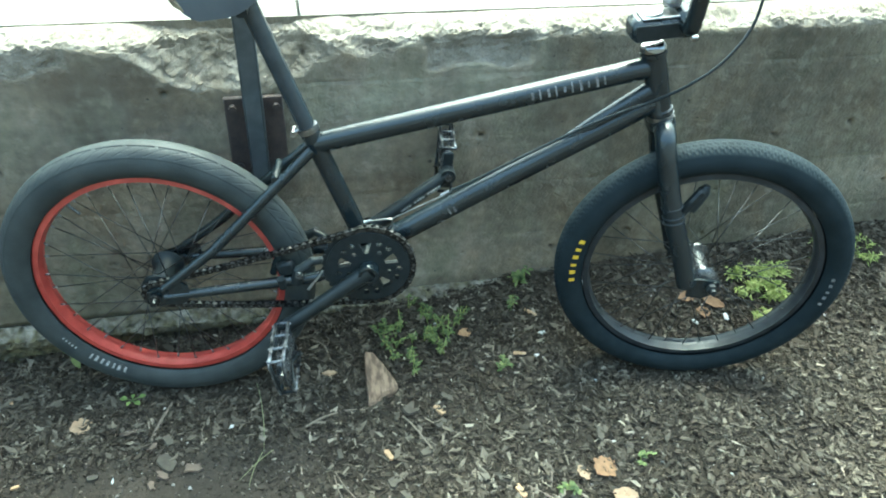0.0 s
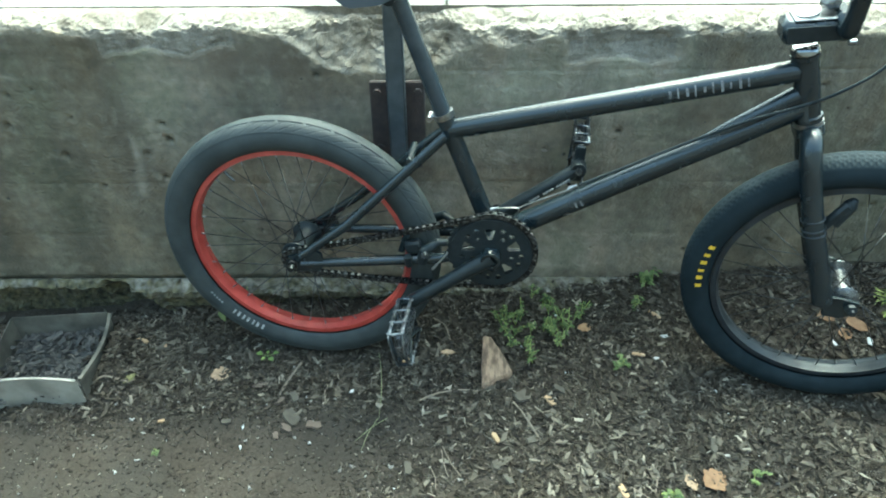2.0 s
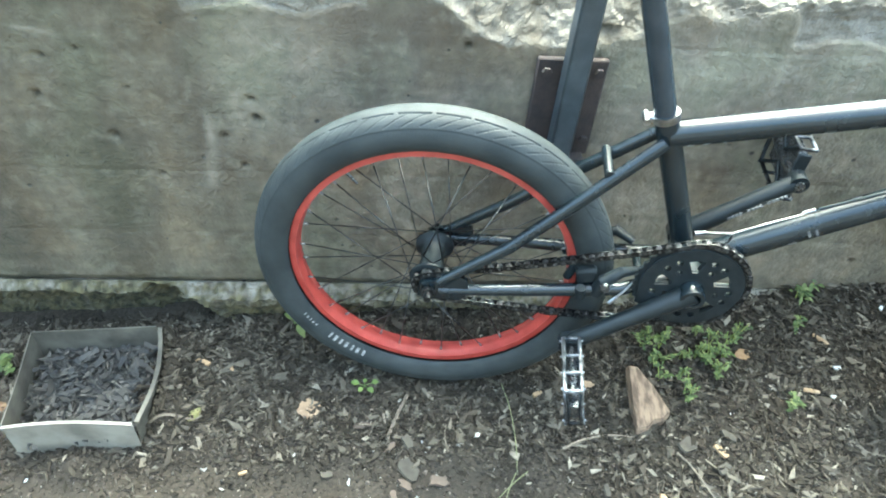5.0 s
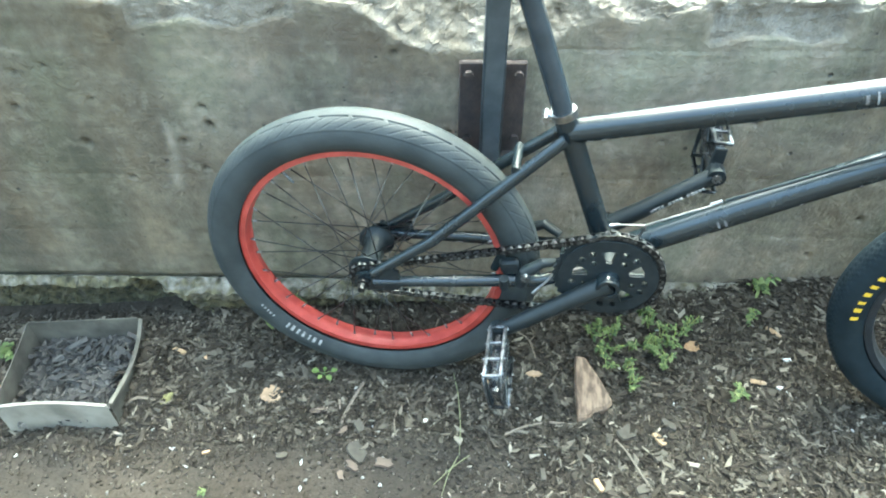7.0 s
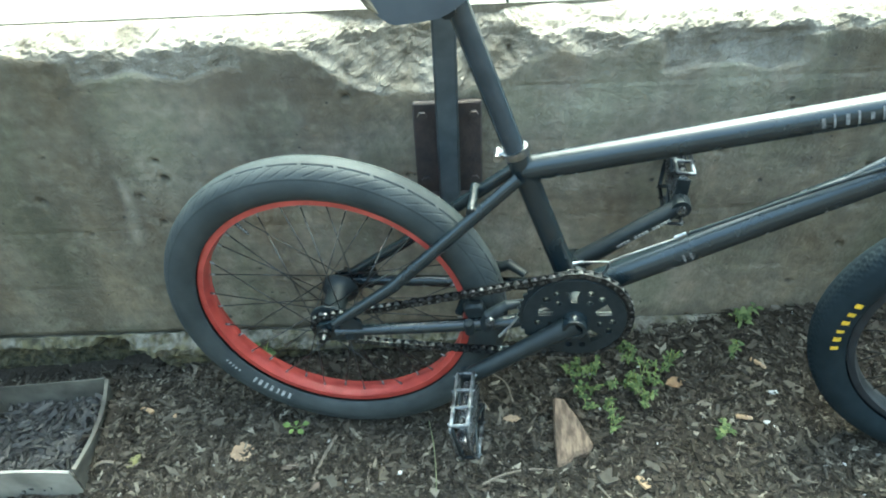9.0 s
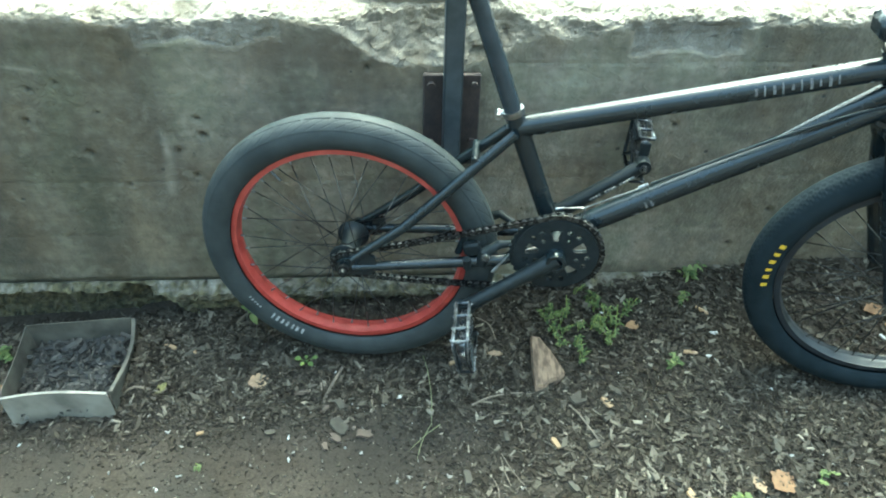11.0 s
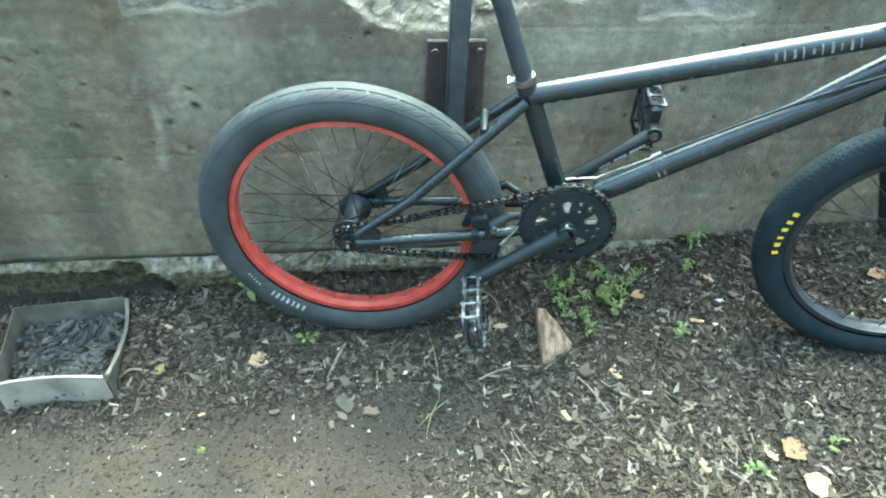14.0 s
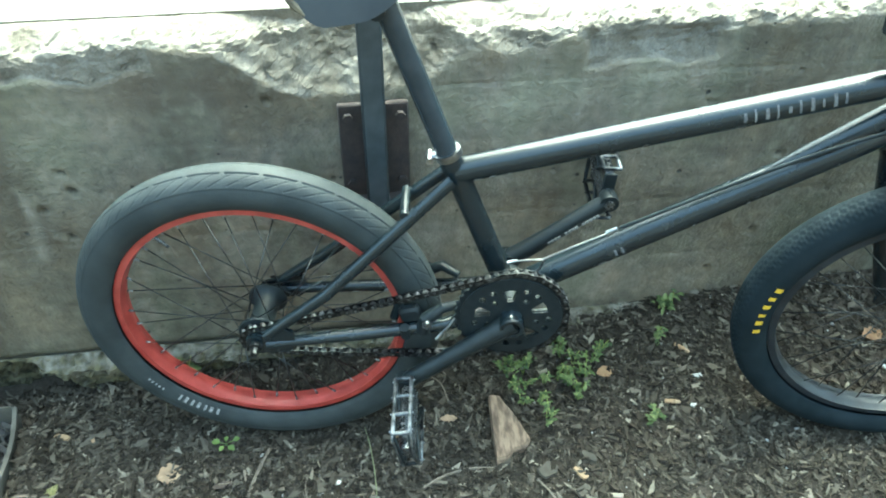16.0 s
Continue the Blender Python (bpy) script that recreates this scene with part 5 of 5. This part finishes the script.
def cigarette_butt(x, y, L, yaw, label, burnt):
    """A trodden filter with a short end of paper."""
    w = holder("cigarette_butt", label, "cigarette butt")
    z = ground_z(x, y) + 0.0055
    d = Vector((math.cos(radians(yaw)), math.sin(radians(yaw)), 0.06))
    a, c, e = Vector((x, y, z)) - d * L / 2, Vector((x, y, z)) + d * L * 0.2, Vector((x, y, z)) + d * L / 2
    part("filter", sweep([a, a.lerp(c, 0.08), a.lerp(c, 0.6), c], [0.0030, 0.0040, 0.0043, 0.0038], 12, flat=0.8), TANCHIP, w)
    part("paper_end", sweep([c, c.lerp(e, 0.7), e], [0.0038, 0.0036, 0.0022], 12, flat=0.75), PAPER if not burnt else DRYLEAF, w)
    tagged(w, "", "", "cigarette butts")


cigarette_butt(0.563, -0.124, 0.030, -50, "flattened tan cigarette butt lying on the mulch", True)
cigarette_butt(0.511, -0.226, 0.026, -15, "tan cigarette butt beside the front wheel", True)
for k, (x, y, L, yaw) in enumerate(((-0.523, -0.138, 0.026, -12), (0.325, -0.332, 0.028, -55),
                                    (0.045, -0.215, 0.018, 30), (-0.43, -0.335, 0.014, 20), (0.217, -0.408, 0.024, -63), (0.429, -0.525, 0.029, -72), (-0.475, -0.142, 0.016, -70))):
    scrap("wood_chip", x, y, L, L * 0.42, 0.004, yaw, TANCHIP, "fresh tan wood chip lying on the soil", "wood chip", "tan wood chips", 8, 0.15, 0.004, 20 + k)
for k, (x, y, L, yaw) in enumerate(((0.572, -0.183, 0.020, 10), (0.968, -0.214, 0.026, 80), (0.90, -0.215, 0.020, -60), (0.945, -0.26, 0.016, 30),
                                    (0.545, -0.24, 0.024, -30), (-1.235, -0.10, 0.030, -10), (0.70, -0.06, 0.016, 40), (0.36, -0.11, 0.010, 0))):
    scrap("paper_scrap", x, y, L * 0.85, L * 0.42, 0.002, yaw, PAPER, "small white scrap on the mulch", "scrap", "white scraps", 10, 0.25, 0.005, 40 + k)


for k, (x, y, L, w, yaw) in enumerate(((-0.172, -0.341, 0.040, 0.62, -44), (-0.172, -0.293, 0.027, 0.55, -60), (0.216, -0.464, 0.019, 0.8, -55), (0.603, -0.441, 0.034, 0.45, 74), (0.406, -0.496, 0.022, 0.55, -19),
                                       (0.321, -0.360, 0.028, 0.5, 35), (0.235, -0.493, 0.027, 0.4, -52), (0.285, -0.416, 0.028, 0.5, 24), (0.057, -0.461, 0.030, 0.45, -84), (0.132, -0.388, 0.025, 0.35, -89),
                                       (0.515, -0.437, 0.024, 0.4, 37), (0.275, -0.318, 0.034, 0.7, 30), (0.345, -0.305, 0.026, 0.45, -40), (-0.30, -0.345, 0.020, 0.6, 10))):
    scrap("bark_flake", x, y, L, L * w, 0.004, yaw, FLAKE, "flat grey bark flake on the mulch", "bark flake", "grey bark flakes", 9, 0.2, 0.004, 80 + k)
for k, (x, y, L, w, yaw) in enumerate(((-0.177, -0.369, 0.024, 0.5, -38), (-0.124, -0.363, 0.030, 0.5, 3), (-0.195, -0.385, 0.018, 0.5, -70), (-0.20, -0.30, 0.026, 0.35, 60))):
    scrap("bark_flake", x, y, L, L * w, 0.005, yaw, BROWNFLAKE, "brown bark flake on bare soil", "bark flake", "brown bark flakes", 12, 0.42, 0.004, 120 + k)


def dry_leaf(x, y, L, w, yaw, material, label, seed, curl=0.25):
    """A leaf as a curled, lobed sheet with some thickness."""
    r = random.Random(seed)
    bm = bmesh.new()
    m = pose(x, y, ground_z(x, y) + 0.006, 4, 5, yaw)
    nu, nv = 10, 6
    grid = [[], []]
    for side in (0, 1):
        for i in range(nu + 1):
            u = i / nu
            half = w / 2 * math.sin(math.pi * min(max(u, 0.03), 0.97)) ** 0.7 * (1 + 0.14 * math.sin(u * 19 + seed) + 0.06 * math.sin(u * 41 + 2 * seed))
            row = []
            for j in range(nv + 1):
                v = 2 * j / nv - 1
                zz = curl * L * (0.25 * v * v + 0.2 * (u - 0.5) ** 2) + 0.0012 * r.uniform(-1, 1) + (0.0008 if side else 0)
                row.append(bm.verts.new(m @ Vector(((u - 0.5) * L, half * v, zz))))
            grid[side].append(row)
    for g in grid:
        for i in range(nu):
            for j in range(nv):
                bm.faces.new((g[i][j], g[i + 1][j], g[i + 1][j + 1], g[i][j + 1]))
    for i in range(nu):
        for j in (0, nv):
            bm.faces.new((grid[0][i][j], grid[0][i + 1][j], grid[1][i + 1][j], grid[1][i][j]))
    return thing("fallen_leaf", bm, material, label, "leaf", "fallen leaves")


dry_leaf(-0.335, -0.226, 0.040, 0.036, 20, DRYLEAF, "pale tan dry leaf on bare soil", 3, 0.12)
dry_leaf(-0.519, -0.238, 0.030, 0.015, 60, YELLOWLEAF, "small yellow-green fallen leaf", 4)
dry_leaf(-0.245, -0.262, 0.034, 0.011, 12, BROWNFLAKE, "small curled brown leaf", 5)
dry_leaf(0.585, -0.512, 0.046, 0.044, 35, ORANGELEAF, "tan orange leaf on the mulch", 6)
dry_leaf(0.545, -0.515, 0.034, 0.020, 100, DRYLEAF, "narrow pale dry leaf", 7)
dry_leaf(0.905, -0.150, 0.042, 0.030, 10, ORANGELEAF, "orange brown leaf under the front wheel", 8)
dry_leaf(0.955, -0.175, 0.050, 0.030, -40, ORANGELEAF, "orange brown leaf under the front wheel", 9)
dry_leaf(0.925, -0.195, 0.036, 0.028, 70, ORANGELEAF, "orange brown leaf under the front wheel", 10)
dry_leaf(0.415, -0.150, 0.034, 0.022, 15, ORANGELEAF, "brown leaf under the weed", 11)
dry_leaf(0.13, -0.20, 0.030, 0.013, 0, DRYLEAF, "curled brown leaf on the soil", 12)
dry_leaf(-0.86, -0.21, 0.050, 0.040, 30, ORANGELEAF, "brown leaf beside the steel box", 13)
dry_leaf(0.602, -0.577, 0.052, 0.042, -42, DRYLEAF, "broad pale leaf on the mulch", 15, 0.1)
dry_leaf(-1.10, -0.09, 0.034, 0.026, 70, DRYLEAF, "pale leaf near the wall", 14)


def build_bark():
    """A split slab of wood, narrow at its far end."""
    bm = bmesh.new()
    r = random.Random(3)
    out = [(0.203, -0.176), (0.219, -0.178), (0.228, -0.198), (0.236, -0.212), (0.243, -0.232), (0.256, -0.264), (0.243, -0.277), (0.226, -0.279), (0.213, -0.292), (0.196, -0.294), (0.197, -0.25), (0.200, -0.21)]
    cx, cy = 0.217, -0.233
    rings = []
    for f, h in ((1.0, -0.006), (1.03, 0.005), (1.0, 0.014), (0.95, 0.019), (0.55, 0.0195), (0.2, 0.0205)):
        ring = []
        for k, (x, y) in enumerate(out):
            px, py = cx + (x - cx) * f, cy + (y - cy) * f
            lift = 0.10 * (py + 0.30) * 0.6
            ring.append(bm.verts.new((px, py, ground_plane(px, py) + h + lift + 0.0015 * r.uniform(-1, 1))))
        rings.append(ring)
    n = len(out)
    for p, q in zip(rings, rings[1:]):
        for k in range(n):
            bm.faces.new((p[k], p[(k + 1) % n], q[(k + 1) % n], q[k]))
    bm.faces.new(rings[-1])
    bm.faces.new(list(reversed(rings[0])))
    thing("wood_slab", bm, WOOD, "splintered tan slab of wood lying on the mulch", "wood piece", "", "", False)


build_bark()


def twig(pts, r, label="thin dry twig on the soil"):
    line = [Vector((x, y, ground_z(x, y) + h)) for x, y, h in pts]
    thing("twig", sweep(catmull(line, 4), r, 6), TWIG, label, "twig", "dry twigs")


twig([(-0.205, -0.285, 0.003), (-0.19, -0.245, 0.006), (-0.172, -0.205, 0.004)], 0.003)
twig([(-0.215, -0.225, 0.003), (-0.208, -0.26, 0.005)], 0.0028)
twig([(0.06, -0.325, 0.003), (0.10, -0.305, 0.006), (0.15, -0.295, 0.004), (0.19, -0.30, 0.003)], 0.0022)
twig([(-0.60, -0.255, 0.004), (-0.56, -0.252, 0.007), (-0.515, -0.245, 0.004)], 0.0026)
twig([(0.30, -0.42, 0.003), (0.27, -0.36, 0.010), (0.255, -0.33, 0.004)], 0.0018)
twig([(0.10, -0.10, 0.003), (0.125, -0.13, 0.012), (0.135, -0.165, 0.004)], 0.0016)
twig([(-0.99, -0.27, 0.003), (-0.94, -0.31, 0.005), (-0.90, -0.335, 0.003)], 0.0022)
twig([(-0.93, -0.285, 0.003), (-0.915, -0.25, 0.004)], 0.002)
twig([(0.444, -0.516, 0.003), (0.468, -0.541, 0.006), (0.492, -0.561, 0.004)], 0.0026)
twig([(0.493, -0.487, 0.003), (0.490, -0.506, 0.006), (0.483, -0.528, 0.003)], 0.0018)
twig([(0.12, -0.418, 0.004), (0.134, -0.452, 0.008), (0.153, -0.480, 0.004)], 0.0011, "thin pale straw on the soil")
twig([(0.118, -0.425, 0.004), (0.122, -0.452, 0.007), (0.130, -0.480, 0.004)], 0.0011, "thin pale straw on the soil")
twig([(-0.109, -0.263, 0.004), (-0.113, -0.288, 0.008), (-0.108, -0.313, 0.004)], 0.0010, "thin pale straw on the soil")
twig([(0.099, -0.461, 0.004), (0.107, -0.482, 0.006), (0.108, -0.504, 0.004)], 0.0011, "thin pale straw on the soil")


# ---- weeds ----
def leaf_blade(bm, base, way, length, width, droop, r):
    """One small folded leaf."""
    way = Vector(way).normalized()
    side = way.cross(Vector((0, 0, 1)))
    if side.length < 0.1:
        side = Vector((1, 0, 0))
    side.normalize()
    up = side.cross(way)
    rows = []
    for i in range(5):
        t = i / 4
        w = width / 2 * math.sin(math.pi * (0.06 + 0.9 * t)) ** 0.8
        c = base + way * length * t - Vector((0, 0, droop * length * t * t))
        rows.append([bm.verts.new(c - side * w + up * w * 0.35), bm.verts.new(c), bm.verts.new(c + side * w + up * w * 0.35)])
    for p, q in zip(rows, rows[1:]):
        for k in (0, 1):
            bm.faces.new((p[k], p[k + 1], q[k + 1], q[k]))


def weed(name, stems, leaf_l, height, spread_r, seed, label, per=9, material=LEAF, slim=1.0):
    """Branching low weed: each stem carries small leaves."""
    r = random.Random(seed)
    cx = sum(s[0] for s in stems) / len(stems)
    cy = sum(s[1] for s in stems) / len(stems)
    w = holder(name, label, "plant")
    st, lf = bmesh.new(), bmesh.new()
    for x, y in stems:
        for _ in range(2):
            a = r.uniform(0, 6.28)
            foot = Vector((x, y, ground_z(x, y)))
            tip = foot + Vector((math.cos(a) * spread_r * r.uniform(0.3, 1), math.sin(a) * spread_r * r.uniform(0.3, 1), height * r.uniform(0.5, 1)))
            tip.y = min(tip.y, -0.012)
            mid = foot.lerp(tip, 0.5) + Vector((0, 0, height * 0.15))
            line = catmull([foot, mid, tip], 4)
            sweep(line, 0.0009, 5, st)
            for k in range(per):
                p = line[int(r.uniform(0.3, 1) * (len(line) - 1))]
                b2 = r.uniform(0, 6.28)
                leaf_blade(lf, p + Vector((r.uniform(-1, 1), r.uniform(-1, 0.3), r.uniform(-0.5, 0.5))) * leaf_l * 0.5, (math.cos(b2), math.sin(b2), r.uniform(-0.1, 0.6)), leaf_l * r.uniform(0.6, 1.2),
                           leaf_l * r.uniform(0.4, 0.65) * slim, r.uniform(0.1, 0.5), r)
    tagged(part("stem", st, GRASS, w), "", "", "", "stuff")
    tagged(part("foliage", lf, material, w), "", "", "", "stuff")


r0 = random.Random(8)
clump = [(0.318 + r0.gauss(0, 0.042), -0.165 + r0.gauss(0, 0.036)) for _ in range(21)] + [(0.245, -0.105), (0.255, -0.112), (0.41, -0.115), (0.395, -0.125), (0.30, -0.235), (0.295, -0.22), (0.38, -0.15)]
weed("weed_clump", clump, 0.0088, 0.050, 0.023, 2, "loose green weed clump growing in the mulch", 12)
weed("small_weed", [(0.525, -0.10), (0.535, -0.092)], 0.010, 0.03, 0.016, 3, "small green weed seedling in the mulch", 7)
weed("small_weed", [(0.560, -0.035), (0.575, -0.03), (0.552, -0.03)], 0.014, 0.045, 0.018, 4, "small green weed at the foot of the wall", 7)
weed("small_weed", [(0.470, -0.25), (0.482, -0.243)], 0.012, 0.02, 0.018, 5, "small green weed seedling in the mulch", 7)
weed("small_weed", [(-0.345, -0.050), (-0.32, -0.052), (-0.365, -0.056), (-0.33, -0.060), (-0.355, -0.046)], 0.024, 0.075, 0.026, 6, "green weed against the footing behind the rear wheel", 8)
weed("small_weed", [(-0.86, -0.13), (-0.87, -0.12)], 0.018, 0.05, 0.018, 7, "small green weed beside the steel box", 7)
weed("small_weed", [(-0.42, -0.40)], 0.008, 0.012, 0.010, 9, "tiny seedling in bare soil", 6)
weed("small_weed", [(0.50, -0.53), (0.52, -0.535)], 0.012, 0.02, 0.02, 10, "small green weed in the mulch", 6)
weed("small_weed", [(0.67, -0.50), (0.655, -0.51)], 0.010, 0.02, 0.014, 12, "small green weed in the mulch", 6)
moss_patch = [(1.075 + r0.gauss(0, 0.035), -0.165 + r0.gauss(0, 0.035)) for _ in range(20)]
weed("grass_tuft", moss_patch, 0.016, 0.045, 0.025, 13, "yellow-green weedy tuft beyond the front wheel", 16, GRASS, 0.4)
weed("grass_tuft", [(1.33 + r0.gauss(0, 0.06), -0.12 + r0.gauss(0, 0.05)) for _ in range(10)], 0.016, 0.03, 0.025, 14, "thin yellow-green grass by the wall", 8, GRASS, 0.35)


def sprout(x, y):
    w = holder("sprout", "bright green seedling with rounded leaves beside the tyre", "plant")
    z = ground_z(x, y)
    r = random.Random(4)
    st, lf = bmesh.new(), bmesh.new()
    sweep([(x, y, z), (x, y, z + 0.014)], 0.0011, 6, st)
    for a, L, reach in ((0.3, 0.012, 0.013), (1.5, 0.009, 0.005), (2.9, 0.014, 0.010), (4.1, 0.010, 0.006), (5.5, 0.013, 0.008)):
        stalk = Vector((math.cos(a), math.sin(a), 0.1)) * reach
        sweep([Vector((x, y, z + 0.012)), Vector((x, y, z + 0.013)) + stalk], 0.0007, 5, st)
        leaf_blade(lf, Vector((x, y, z + 0.013)) + stalk, (math.cos(a), math.sin(a), 0.22), L, L * 0.85, 0.25, r)
    part("stem", st, LEAF, w)
    tagged(part("foliage", lf, SPROUTLEAF, w), "", "", "", "stuff")


sprout(-0.2445, -0.190)


def grass_blade(pts, label):
    line = catmull([Vector((x, y, ground_z(x, y) + h)) for x, y, h in pts], 6)
    thing("fallen_grass", sweep(line, [0.0009] * (len(line) - 4) + [0.0008, 0.0007, 0.0005, 0.0003], 6), STRAWGRASS, label, "grass")


grass_blade([(-0.012, -0.190, 0.004), (-0.004, -0.24, 0.012), (0.0, -0.30, 0.010), (-0.002, -0.355, 0.004)], "long pale green grass blade lying on the soil")
grass_blade([(0.015, -0.35, 0.003), (-0.012, -0.372, 0.008), (-0.045, -0.402, 0.003)], "long pale green grass blade lying on the soil")
grass_blade([(-0.004, -0.352, 0.004), (-0.02, -0.385, 0.006), (-0.03, -0.42, 0.003)], "long pale green grass blade lying on the soil")
